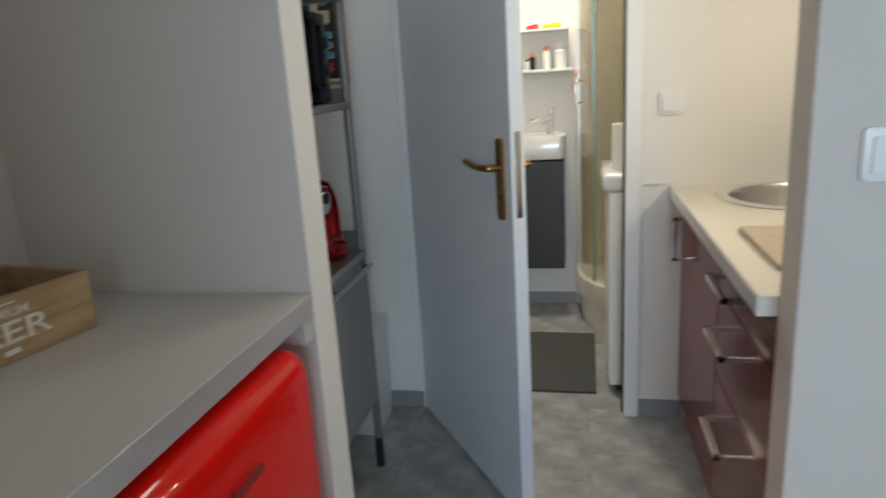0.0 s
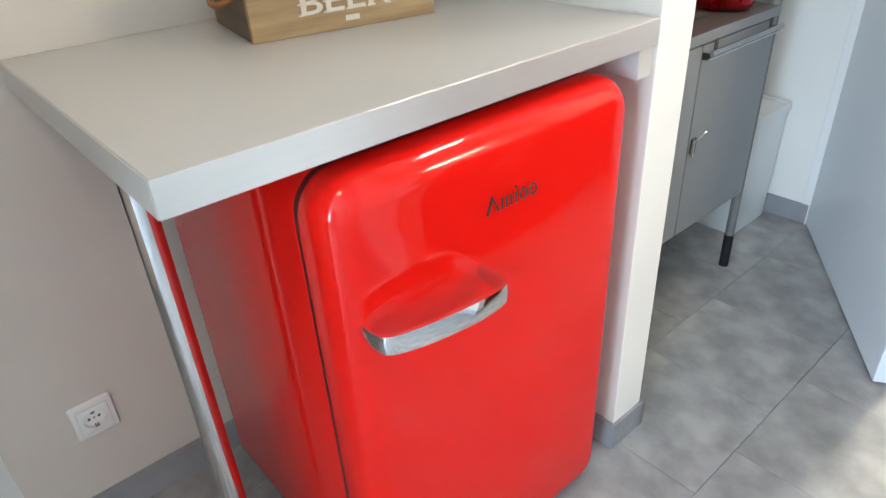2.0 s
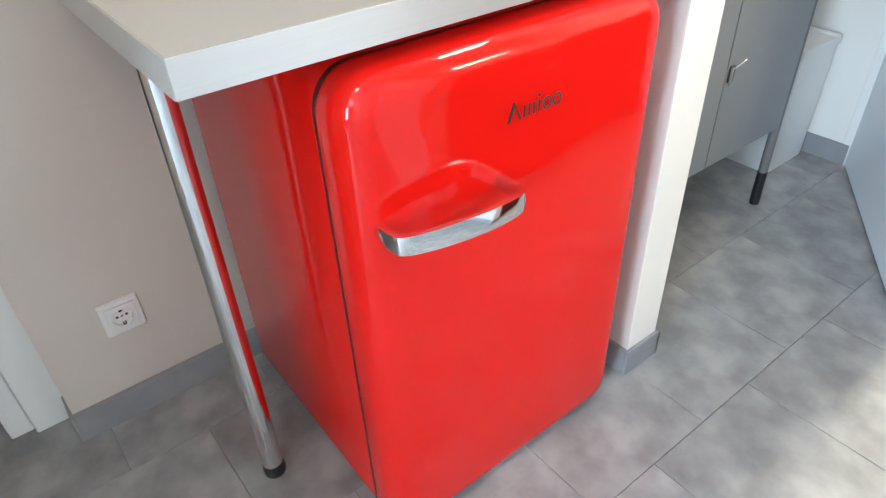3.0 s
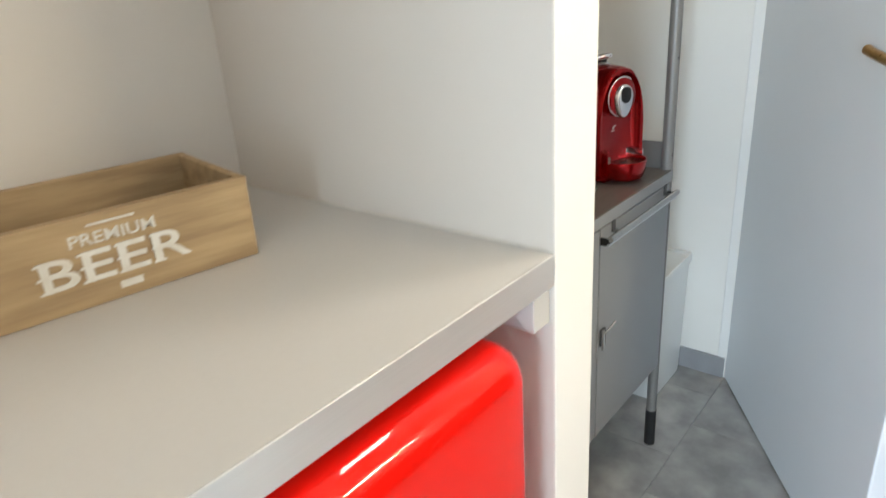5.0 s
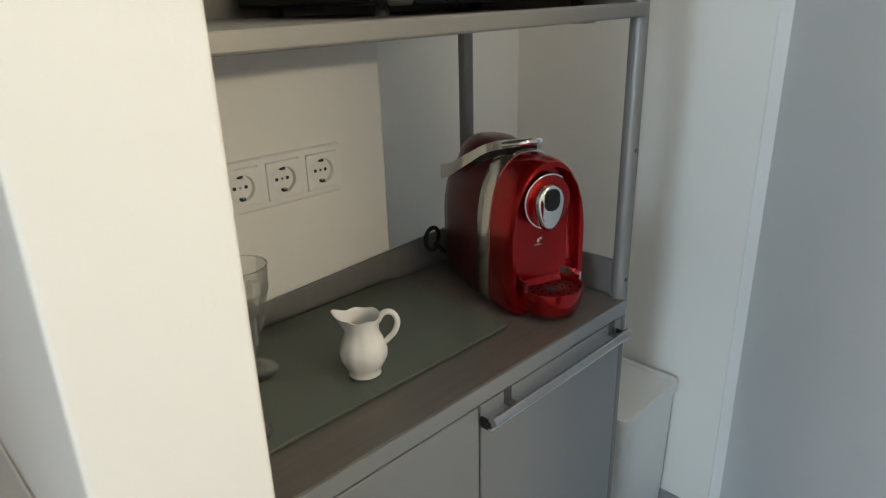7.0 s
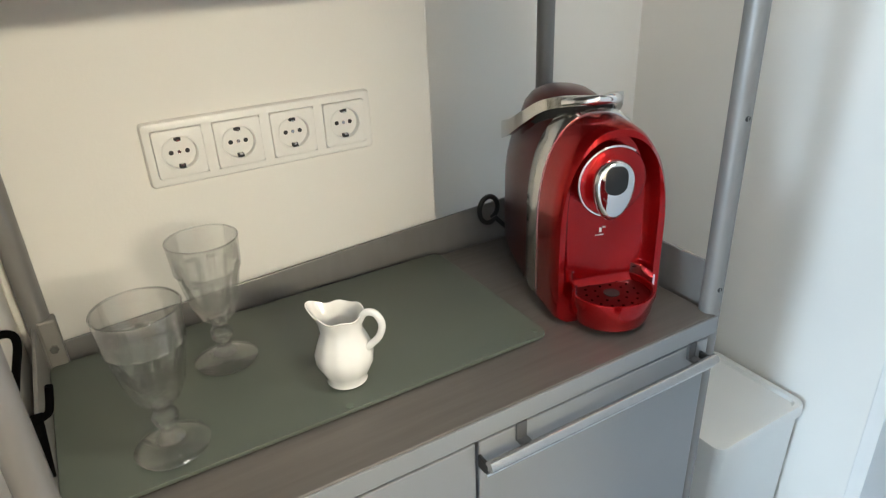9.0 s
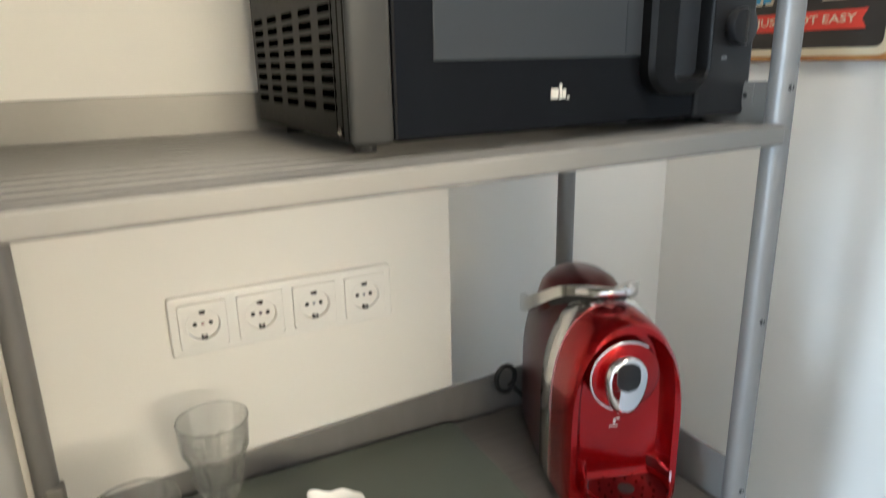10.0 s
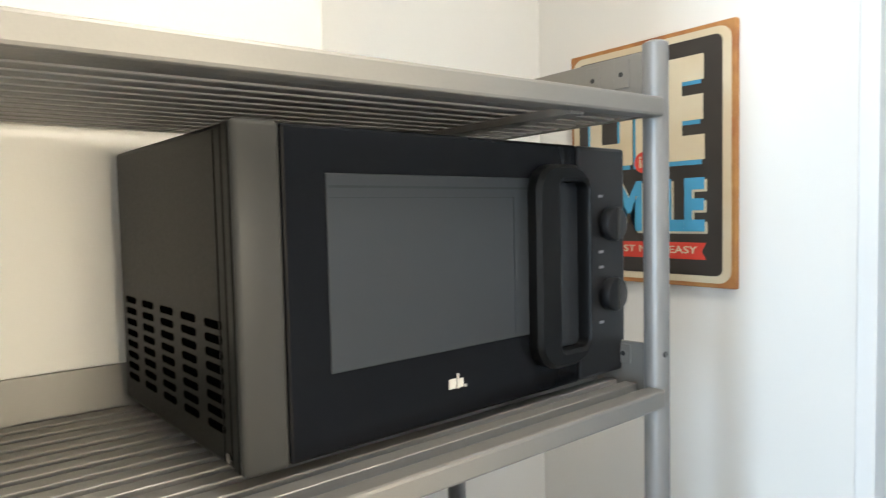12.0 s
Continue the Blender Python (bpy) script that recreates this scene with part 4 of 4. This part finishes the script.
# ---- glasses and jug ----
def goblet(m):
    g = thing("wine_glass", m, "clear pressed-glass goblet with fluted bowl on the glass plate", "glass", "goblets on the worktop", local=True)

    def flutes(a, r, z):
        return r * (1 - 0.20 * abs(math.cos(4.5 * a)) ** 1.5) if 0.066 < z < 0.120 and r > 0.012 else r
    def turned(pts):
        return [(r * 1.06, z * 1.07) for r, z in pts]
    part("foot", lathe(turned([(0, 0), (0.033, 0.0), (0.034, 0.002), (0.030, 0.005), (0.014, 0.010), (0, 0.010)]), 48), SOLID_GLASS, g, smooth=40)
    part("stem", lathe(turned([(0, 0.0102), (0.0135, 0.0102), (0.008, 0.016), (0.007, 0.024), (0.011, 0.029), (0.012, 0.034), (0.011, 0.039), (0.0075, 0.044), (0.009, 0.0485), (0, 0.0485)]), 10), SOLID_GLASS, g)
    part("bowl", lathe(turned([(0, 0.0487), (0.009, 0.0487), (0.019, 0.058), (0.0255, 0.072), (0.0300, 0.094), (0.0335, 0.112), (0.0345, 0.114), (0.0365, 0.146), (0.0358, 0.147), (0.0337, 0.114), (0.0285, 0.100), (0.0225, 0.078), (0.014, 0.066), (0, 0.062)]), 60, shape=flutes), THIN, g, smooth=25)
    part("rim", tube([(0.0383 * math.cos(q), 0.0383 * math.sin(q), 0.1568) for q in (2 * math.pi * k / 40 for k in range(40))], 0.0011, 6, closed=True), SOLID_GLASS, g, smooth=60)
    return g


gob = goblet(pose(-0.435, 1.805, 0.8026))
copy_thing(gob, pose(-0.314, 1.722, 0.8026, 0, 0, 20))

jug = thing("milk_jug", pose(-0.318, 1.910, 0.8022, 0, 0, -138), "small white fluted porcelain milk jug on the glass plate", "jug", local=True)

jug.scale = (0.96, 0.96, 0.96)


def spout(a, r, z):
    flute = 1 + 0.012 * math.cos(10 * a) * (1 if 0.01 < z < 0.075 else 0)
    lift = max(0.0, (z - 0.066) / 0.024)
    d = abs((a + math.pi) % (2 * math.pi) - math.pi)
    return r * flute + lift * 0.014 * math.exp(-(d / 0.42) ** 2)


prof = [(0, 0.002), (0.020, 0.0), (0.0235, 0.002), (0.022, 0.007), (0.0275, 0.016), (0.0335, 0.030), (0.0335, 0.042), (0.0285, 0.056), (0.0235, 0.068), (0.0245, 0.080), (0.0275, 0.090), (0.0262, 0.0905),
        (0.0225, 0.080), (0.0212, 0.068), (0.025, 0.055), (0.0285, 0.042), (0.028, 0.030), (0.02, 0.012), (0, 0.010)]
bm = lathe(prof, 72, shape=spout)
for v in bm.verts:
    if v.co.z > 0.085:
        a = math.atan2(v.co.y, v.co.x)
        v.co.z += 0.0012 * math.cos(6 * a) + 0.006 * math.exp(-(a / 0.4) ** 2)
part("body", bm, PORCELAIN, jug, smooth=50)
part("handle", tube(smooth_path([(-0.023, 0, 0.082), (-0.031, 0, 0.094), (-0.043, 0, 0.095), (-0.050, 0, 0.083), (-0.046, 0, 0.067), (-0.036, 0, 0.055), (-0.029, 0, 0.048)], 6), 0.0042, 12), PORCELAIN, jug, smooth=60)

hook = thing("wire_hook", pose(-0.24, 1.605, 1.0), "black wire hook hanging between partition and shelving unit", "hook")
part("wire", tube(smooth_path([(-0.24, y, z) for y, z in ((1.601, 0.996), (1.620, 1.003), (1.637, 1.004), (1.641, 0.995), (1.634, 0.972), (1.626, 0.944), (1.625, 0.930), (1.630, 0.926), (1.642, 0.929), (1.646, 0.936), (1.650, 0.953))], 5), 0.003, 10), VENT_BLACK, hook, smooth=60)
part("tab", prism([(-0.238, y, z) for y, z in ((1.628, 0.932), (1.640, 0.932), (1.634, 0.872), (1.627, 0.872))], (-0.004, 0, 0), bevel=0.001), VENT_BLACK, hook)

# ---- waste bin ----
binn = thing("waste_bin", pose(-0.36, 2.68, 0), "white plastic lidded bin in the corner", "bin")
bx0, bx1, by0, by1 = -0.470, -0.262, 2.545, 2.784
body = loft([[(x, y, z) for x, y in [((bx0 + bx1) / 2 + a, (by0 + by1) / 2 + b) for a, b in rounded_rect((bx1 - bx0) * s, (by1 - by0) * s, 0.014, 4)]] for z, s in ((0.0, 0.90), (0.015, 0.915), (0.385, 0.975), (0.39, 0.975))])
part("body", body, BIN_WHITE, binn, smooth=40)
lid = loft([[((bx0 + bx1) / 2 + a, (by0 + by1) / 2 + b, z) for a, b in rounded_rect((bx1 - bx0) * s, (by1 - by0) * s, 0.016, 4)] for z, s in ((0.388, 1.0), (0.390, 1.03), (0.410, 1.03), (0.416, 1.015), (0.416, 0.93), (0.409, 0.90), (0.409, 0.60))])
part("lid", lid, BIN_WHITE, binn, "white bin lid with raised rim", smooth=40)

# ---- tin sign ----
SX0, SX1, SZ0, SZ1 = -0.675, -0.333, 1.320, 1.760
cx, cz, sw, sh = (SX0 + SX1) / 2, (SZ0 + SZ1) / 2, SX1 - SX0, SZ1 - SZ0
sign = thing("tin_sign", pose(cx, N, SZ0), "dark vintage tin sign with cream and blue lettering", "sign")


def sign_layer(name, w, h, r, y, mat, depth=0.003):
    return part(name, prism([(cx + a, y, cz + b) for a, b in rounded_rect(w, h, r, 6)], (0, -depth, 0)), mat, sign)


part("plate", box(SX0, SX1, N - 0.014, N - 0.001, SZ0, SZ1, 0.002), SIGN_RUST, sign, "rusty plate edge")
sign_layer("border", sw - 0.014, sh - 0.016, 0.022, N - 0.0138, SIGN_CREAM, 0.0012)
sign_layer("field", sw - 0.044, sh - 0.040, 0.012, N - 0.0148, SIGN_DARK, 0.0012)


def sign_words(body, x0, x1, z0, z1, mat, y, bold):
    return letters(body, x1 - x0, z1 - z0, 0.0006, Matrix.Translation(((x0 + x1) / 2, y, (z0 + z1) / 2)) @ pose(0, 0, 0, 90), mat, sign, bold)


yf = N - 0.0162
lx0, lx1 = SX0 + 0.050, SX1 - 0.052
sign_words("LIFE", lx0 - 0.006, lx1 - 0.006, 1.529, 1.707, SIGN_BLUE, yf, 0.05)
sign_words("LIFE", lx0, lx1, 1.537, 1.713, SIGN_CREAM, yf - 0.0012, 0.05)
sign_words("SIMPLE", lx0 + 0.004, lx1 + 0.004, 1.410, 1.504, SIGN_CREAM, yf, 0.04)
sign_words("SIMPLE", lx0, lx1, 1.414, 1.508, SIGN_BLUE, yf - 0.0012, 0.04)
part("spot", disc((cx + 0.000, yf, 1.540), (0, -1, 0), 0.019, 0.0022, 24), SIGN_RED, sign)
sign_words("is", cx - 0.009, cx + 0.009, 1.530, 1.551, SIGN_CREAM, yf - 0.0026, 0.02)
part("ribbon", prism([(lx0 - 0.016, yf, 1.367), (lx1 + 0.002, yf, 1.367), (lx1 - 0.006, yf, 1.381), (lx1 + 0.002, yf, 1.396), (lx0 - 0.016, yf, 1.396), (lx0 - 0.008, yf, 1.381)], (0, -0.001, 0)), SIGN_RED, sign)
sign_words("IT'S JUST NOT EASY", lx0 + 0.010, lx1 - 0.014, 1.373, 1.390, SIGN_CREAM, yf - 0.0014, 0.01)

# ---- kitchen unit ----
KX = 0.855
kt = thing("kitchen_worktop", pose(1.12, 2.2, 0.9), "cream kitchen worktop with grey edge", "worktop")
SKX, SKY = 1.165, 2.56
for x0, x1, y0, y1 in ((0.812, 0.915, 1.602, N - 0.002), (1.415, 1.448, 1.602, N - 0.002), (0.915, 1.415, 1.602, 2.31)):
    part("slab", box(x0, x1, y0, y1, 0.862, 0.900), CREAM_TOP, kt)
bm = bmesh.new()
hole = []
for k in range(48):
    a = 2 * math.pi * k / 48
    c, d = math.cos(a), math.sin(a)
    q = 0.25 / max(abs(c), abs(d))
    hole.append([bm.verts.new((SKX + r * c, SKY + r * d, z)) for r, z in ((q, 0.9), (0.212, 0.9), (0.212, 0.862), (q, 0.862))])
for a, b in zip(hole, hole[1:] + hole[:1]):
    for k in range(3):
        bm.faces.new((a[k], b[k], b[k + 1], a[k + 1]))
part("sink_cutout", bm, CREAM_TOP, kt)
part("edge_strip", box(0.808, 0.8115, 1.602, N - 0.002, 0.862, 0.899), ALU, kt)


def bar_handle(parent, y0, y1, z, vertical=False):
    if vertical:
        pts = [(KX, y0, z), (KX - 0.035, y0, z), (KX - 0.035, y0, y1), (KX, y0, y1)]
    else:
        pts = [(KX, y0, z), (KX - 0.045, y0, z), (KX - 0.045, y1, z), (KX, y1, z)]
    bm = bmesh.new()
    for a, b in zip(pts, pts[1:]):
        lo = [min(p, q) - 0.006 for p, q in zip(a, b)]
        hi = [max(p, q) + 0.006 for p, q in zip(a, b)]
        box(lo[0] - 0.004, min(hi[0], KX), lo[1], hi[1], lo[2], hi[2], 0.001, 1, bm=bm)
    part("handle", bm, CHROME, parent, "square steel bar handle")


drw = thing("drawer_unit", pose(1.15, 1.95, 0), "burgundy gloss kitchen drawer unit with steel handles", "drawer unit")
part("carcass", box(KX + 0.020, 1.44, 1.604, 2.148, 0.10, 0.860), CAB, drw)
part("plinth", box(KX + 0.05, 1.44, 1.604, 2.148, 0.0, 0.098), BURGUNDY, drw)
for z0, z1, zh in ((0.735, 0.845, 0.80), (0.50, 0.730, 0.66), (0.115, 0.495, 0.41)):
    d = part("drawer", box(KX, KX + 0.018, 1.610, 2.146, z0, z1, 0.002), BURGUNDY, drw)
    bar_handle(d, 1.86, 2.05, zh)
kc = thing("kitchen_cabinet", pose(1.15, 2.5, 0), "burgundy gloss kitchen base cabinet under the sink", "cabinet")
part("carcass", box(KX + 0.020, 1.44, 2.152, N - 0.003, 0.10, 0.70), CAB, kc)
part("plinth", box(KX + 0.05, 1.44, 2.152, N - 0.003, 0.0, 0.098), BURGUNDY, kc)
d = part("door", box(KX, KX + 0.018, 2.154, N - 0.006, 0.105, 0.845, 0.002), BURGUNDY, kc)
bar_handle(d, 2.70, 0.80, 0.66, True)
sink = thing("kitchen_sink", pose(1.165, 2.56, 0.9), "round stainless steel sink set in the worktop", "sink")
part("rim", lathe([(0.205, 0.0), (0.24, 0.0), (0.243, 0.003), (0.238, 0.006), (0.21, 0.006), (0.205, 0.002)], 48, (1.165, 2.56, 0.9002)), CHROME, sink, smooth=50)
part("basin", lathe([(0.206, 0.004), (0.200, -0.01), (0.192, -0.13), (0.165, -0.155), (0.03, -0.16), (0, -0.16)], 48, (1.165, 2.56, 0.9002)), STEEL_TUBE, sink, smooth=50)
board = thing("cutting_board", pose(1.05, 1.94, 0.9), "beige cutting board on the worktop", "cutting board")
part("slab", box(0.885, 1.25, 1.76, 2.105, 0.901, 0.914, 0.004), BEIGE, board)
part("grip", box(0.985, 1.02, 1.86, 1.96, 0.914, 0.920, 0.002), BLACK, board)
structure("trim", box(0.714, 0.806, N - 0.006, N, 0.908, 0.914), WHITE_TRIM, "thin white trim line on the kitchen end wall")
# ---- bathroom ----
van = thing("vanity_unit", pose(0.2, 3.97, 0.24), "anthracite vanity unit hung under a basin", "vanity")
part("body", box(-0.04, 0.418, 3.855, 4.098, 0.287, 0.868), ANTHRACITE, van)
part("door", box(-0.038, 0.417, 3.838, 3.854, 0.289, 0.866, 0.002), ANTHRACITE, van)
bas = thing("wash_basin", pose(0.2, 3.96, 0.87), "white ceramic basin on the vanity unit", "basin")
bm = loft([[(0.188 + a, 3.965 + b, z + 0.008) for a, b in rounded_rect(0.48 * s, 0.262 * s, 0.03, 5)] for z, s in ((0.870, 0.96), (0.885, 0.99), (0.988, 1.0), (0.992, 0.98), (0.988, 0.86), (0.92, 0.70), (0.905, 0.3))])
part("bowl", bm, PORCELAIN, bas, smooth=40)
tap = thing("basin_tap", pose(0.34, 4.05, 0.99), "chrome mixer tap on the basin", "tap")
part("body", tube([(0.34, 4.05, 0.985), (0.34, 4.05, 1.085)], 0.018, 18), CHROME, tap, smooth=50)
part("spout", tube(smooth_path([(0.34, 4.05, 1.06), (0.33, 4.0, 1.065), (0.32, 3.94, 1.05)], 5), 0.011, 12), CHROME, tap, smooth=50)
part("lever", tube([(0.34, 4.05, 1.09), (0.36, 4.02, 1.13)], 0.008, 10), CHROME, tap, smooth=50)
part("valve", tube([(0.24, 4.03, 1.065), (0.285, 4.03, 1.075)], 0.011, 12), CHROME, tap, smooth=50)
shelf = thing("bathroom_shelf", pose(0.22, 4.04, 1.32), "white bathroom wall shelf holding toiletries", "shelf")
part("board", box(-0.02, 0.47, 3.97, 4.098, 1.316, 1.332, 0.003), PLASTIC, shelf)
shelf2 = thing("bathroom_shelf", pose(0.22, 4.04, 1.54), "white bathroom wall shelf holding toiletries", "shelf")
part("board", box(-0.02, 0.45, 3.98, 4.098, 1.522, 1.534, 0.003), PLASTIC, shelf2)


def toiletry(x, y, z, r, h, mat, cap, label, name="toiletry_bottle"):
    t = thing(name, pose(x, y, z), label, "bottle", "toiletries on the shelves")
    b = part("body", lathe([(0, 0), (r, 0), (r, h * 0.72), (r * 0.6, h * 0.8), (0, h * 0.8)], 18, (x, y, z)), mat, t, smooth=40)
    part("cap", lathe([(r * 0.62, h * 0.78), (r * 0.62, h), (0, h)], 16, (x, y, z)), cap, b, smooth=40)


toiletry(0.262, 4.02, 1.332, 0.016, 0.085, BLACK, ORANGE, "black bottle with an orange cap on a white shelf")
toiletry(0.335, 4.03, 1.332, 0.019, 0.115, PLASTIC, ORANGE, "white bottle with an orange cap on a white shelf")
toiletry(0.405, 4.04, 1.332, 0.030, 0.120, PLASTIC, PLASTIC, "white round bottle on a white shelf")
toiletry(0.235, 4.02, 1.332, 0.012, 0.055, PORCELAIN, BLACK, "small white bottle with a black cap on a white shelf")
for x0, x1, mat, word in ((0.235, 0.285, RED_PLASTIC, "red"), (0.318, 0.400, YELLOW, "yellow")):
    t = thing("tube_of_cream", pose((x0 + x1) / 2, 4.02, 1.534), f"{word} tube lying on the upper white shelf", "tube", "toiletries on the shelves")
    b = part("body", prism([(x0, 4.0, 1.535), (x1, 4.0, 1.535), (x1, 4.0, 1.562), (x0, 4.0, 1.552)], (0, 0.03, 0), bevel=0.003), mat, t)
    part("cap", tube([(x1, 4.015, 1.548), (x1 + 0.014, 4.015, 1.548)], 0.011, 14), mat, b)
toy = thing("shower_puff_holder", pose(0.49, 3.95, 1.25), "orange plastic holder on the shower edge", "holder")
part("clip", prism([(0.472, 3.97, 1.285), (0.500, 3.97, 1.292), (0.500, 3.97, 1.318), (0.486, 3.97, 1.316)], (0, 0.02, 0), bevel=0.002), ORANGE, toy)
part("clip", prism([(0.468, 3.97, 1.235), (0.500, 3.97, 1.235), (0.496, 3.97, 1.268), (0.478, 3.97, 1.262)], (0, 0.02, 0), bevel=0.002), ORANGE, toy)
part("stem", tube([(0.488, 3.985, 1.235), (0.488, 3.985, 1.318)], 0.003, 8), PLASTIC, toy)

sho = thing("shower_cabin", pose(0.9, 3.7, 0), "quadrant shower with cream tray and curved glass", "shower")
quad = [(1.2, 4.098), (0.482, 4.098)] + [(0.482 + 0.55 * (1 - math.cos(radians(a))), 3.95 - 0.50 * math.sin(radians(a))) for a in range(0, 91, 6)] + [(1.2, 3.45)]
part("tray", loft([[(0.84 + (x - 0.84) * s, 3.78 + (y - 3.78) * s, z) for x, y in quad] for z, s in ((0.0, 0.93), (0.14, 0.98), (0.15, 1.0), (0.25, 1.0), (0.255, 0.97), (0.245, 0.92), (0.20, 0.85))]), SHOWER_TRAY, sho, smooth=30)
curve = [(0.50 + 0.53 * (1 - math.cos(radians(a))), 3.945 - 0.48 * math.sin(radians(a))) for a in range(0, 91, 6)]
bm = bmesh.new()
lo = [[bm.verts.new((x, y, z)) for x, y in curve] for z in (0.262, 1.95)]
for k in range(len(curve) - 1):
    bm.faces.new((lo[0][k], lo[0][k + 1], lo[1][k + 1], lo[1][k]))
bmesh.ops.solidify(bm, geom=bm.faces[:], thickness=0.005)
g = part("glass", bm, CLEAR, sho, smooth=30)
g.visible_shadow = False
part("wall_panel", box(0.515, 1.198, 4.086, 4.097, 0.262, 2.05), SHOWER_PANEL, sho, "beige shower wall panel")
part("wall_panel", box(1.186, 1.197, 3.46, 4.085, 0.262, 2.05), SHOWER_PANEL, sho, "beige shower wall panel")
part("profile", box(0.492, 0.506, 3.94, 4.095, 0.256, 1.97, 0.003), ALU, sho)
part("rail", tube([(x, y, 1.955) for x, y in curve], 0.010, 10), ALU, sho, smooth=50)
part("door_profile", box(curve[5][0] - 0.008, curve[5][0] + 0.008, curve[5][1] - 0.012, curve[5][1] + 0.012, 0.262, 1.945, 0.002), GLASS_EDGE, sho)
part("grip", tube(smooth_path([(0.508, 3.86, 1.26), (0.485, 3.845, 1.26), (0.485, 3.845, 1.16), (0.508, 3.86, 1.16)], 4), 0.005, 8), CHROME, sho, smooth=60)
wash = thing("washing_machine", pose(0.9, 3.2, 0), "white washing machine beside the bathroom doorway", "washing machine")
part("body", box(0.612, 1.20, 2.990, 3.40, 0.03, 0.848, 0.006), PLASTIC, wash)
part("top", box(0.585, 1.21, 2.975, 3.41, 0.849, 0.922, 0.025, 4), PORCELAIN, wash, smooth=40)
for x in (0.66, 1.15):
    for y in (3.03, 3.36):
        part("foot", tube([(x, y, 0), (x, y, 0.032)], 0.02, 12), BLACK, wash)
roll = thing("paper_roll", pose(0.668, 3.1, 0.923), "white paper roll standing on the washing machine", "paper roll")
part("roll", lathe([(0.018, 0.0), (0.05, 0.0), (0.05, 0.18), (0.018, 0.18), (0.018, 0.0)], 28, (0.675, 3.1, 0.9225)), PLASTIC, roll, smooth=40)
mat_ob = thing("bath_mat", pose(0.4, 3.33, 0), "dark grey bath mat on the tile floor", "mat")
part("mat_body", prism([(0.10, 2.970, 0.0005), (0.560, 2.963, 0.0005), (0.568, 3.612, 0.0005), (0.10, 3.63, 0.0005)], (0, 0, 0.011), bevel=0.003), MAT_GREY, mat_ob)


# ---- unseen ceiling lamps, added as light sources ----
def ceiling_lamp(x, y, label):
    t = thing("ceiling_lamp", pose(x, y, H), label, "lamp")
    part("base", disc((x, y, H), (0, 0, -1), 0.17, 0.02, 32), WHITE_TRIM, t)
    part("diffuser", disc((x, y, H - 0.02), (0, 0, -1), 0.15, 0.02, 32, 0.005), LAMP_GLOW, t)


for x, y in ((0.35, 3.55), (0.6, 0.2), (0.38, 2.15)):
    ceiling_lamp(x, y, "unseen round white ceiling lamp, added as a light source")

bar = thing("light_bar", pose(1.43, 2.12, 1.5), "slim switched-on light bar on the kitchen wall", "lamp")
part("housing", box(1.395, 1.449, 1.84, 2.40, 1.50, 1.525, 0.003), WHITE_TRIM, bar)
part("diffuser", box(1.392, 1.440, 1.85, 2.39, 1.488, 1.499, 0.002), LAMP_GLOW, bar)

# ---- floor tiles ----
TW, TH, GAP = 0.33, 0.33, 0.0006
tile_mesh = {}


def tile(x0, x1, y0, y1):
    key = (round(x1 - x0, 3), round(y1 - y0, 3))
    if key not in tile_mesh:
        w, h = key
        bm = bmesh.new()
        c = 0.0007
        add(bm, [(0, 0, -0.004), (w, 0, -0.004), (w, h, -0.004), (0, h, -0.004), (0, 0, -c), (w, 0, -c), (w, h, -c), (0, h, -c), (c, c, 0), (w - c, c, 0), (w - c, h - c, 0), (c, h - c, 0)],
            [(8, 9, 10, 11), (4, 5, 9, 8), (5, 6, 10, 9), (6, 7, 11, 10), (7, 4, 8, 11), (0, 1, 5, 4), (1, 2, 6, 5), (2, 3, 7, 6), (3, 0, 4, 7)])
        me = bpy.data.meshes.new("tile")
        bm.to_mesh(me)
        bm.free()
        me.materials.append(TILE)
        tile_mesh[key] = me
    ob = new("tile", tile_mesh[key])
    ob.location = (x0, y0, 0)
    ob.parent = floor


for c in range(-6, 9):
    x0 = 0.198 + TW * c
    for k in range(-13, 9):
        y0 = 1.520 + TH * k + (TH / 2 if c % 2 == 0 else 0.0)
        if x0 > 2.85 or y0 > 4.1:
            continue
        tile(x0, x0 + TW - GAP, y0, y0 + TH - GAP)
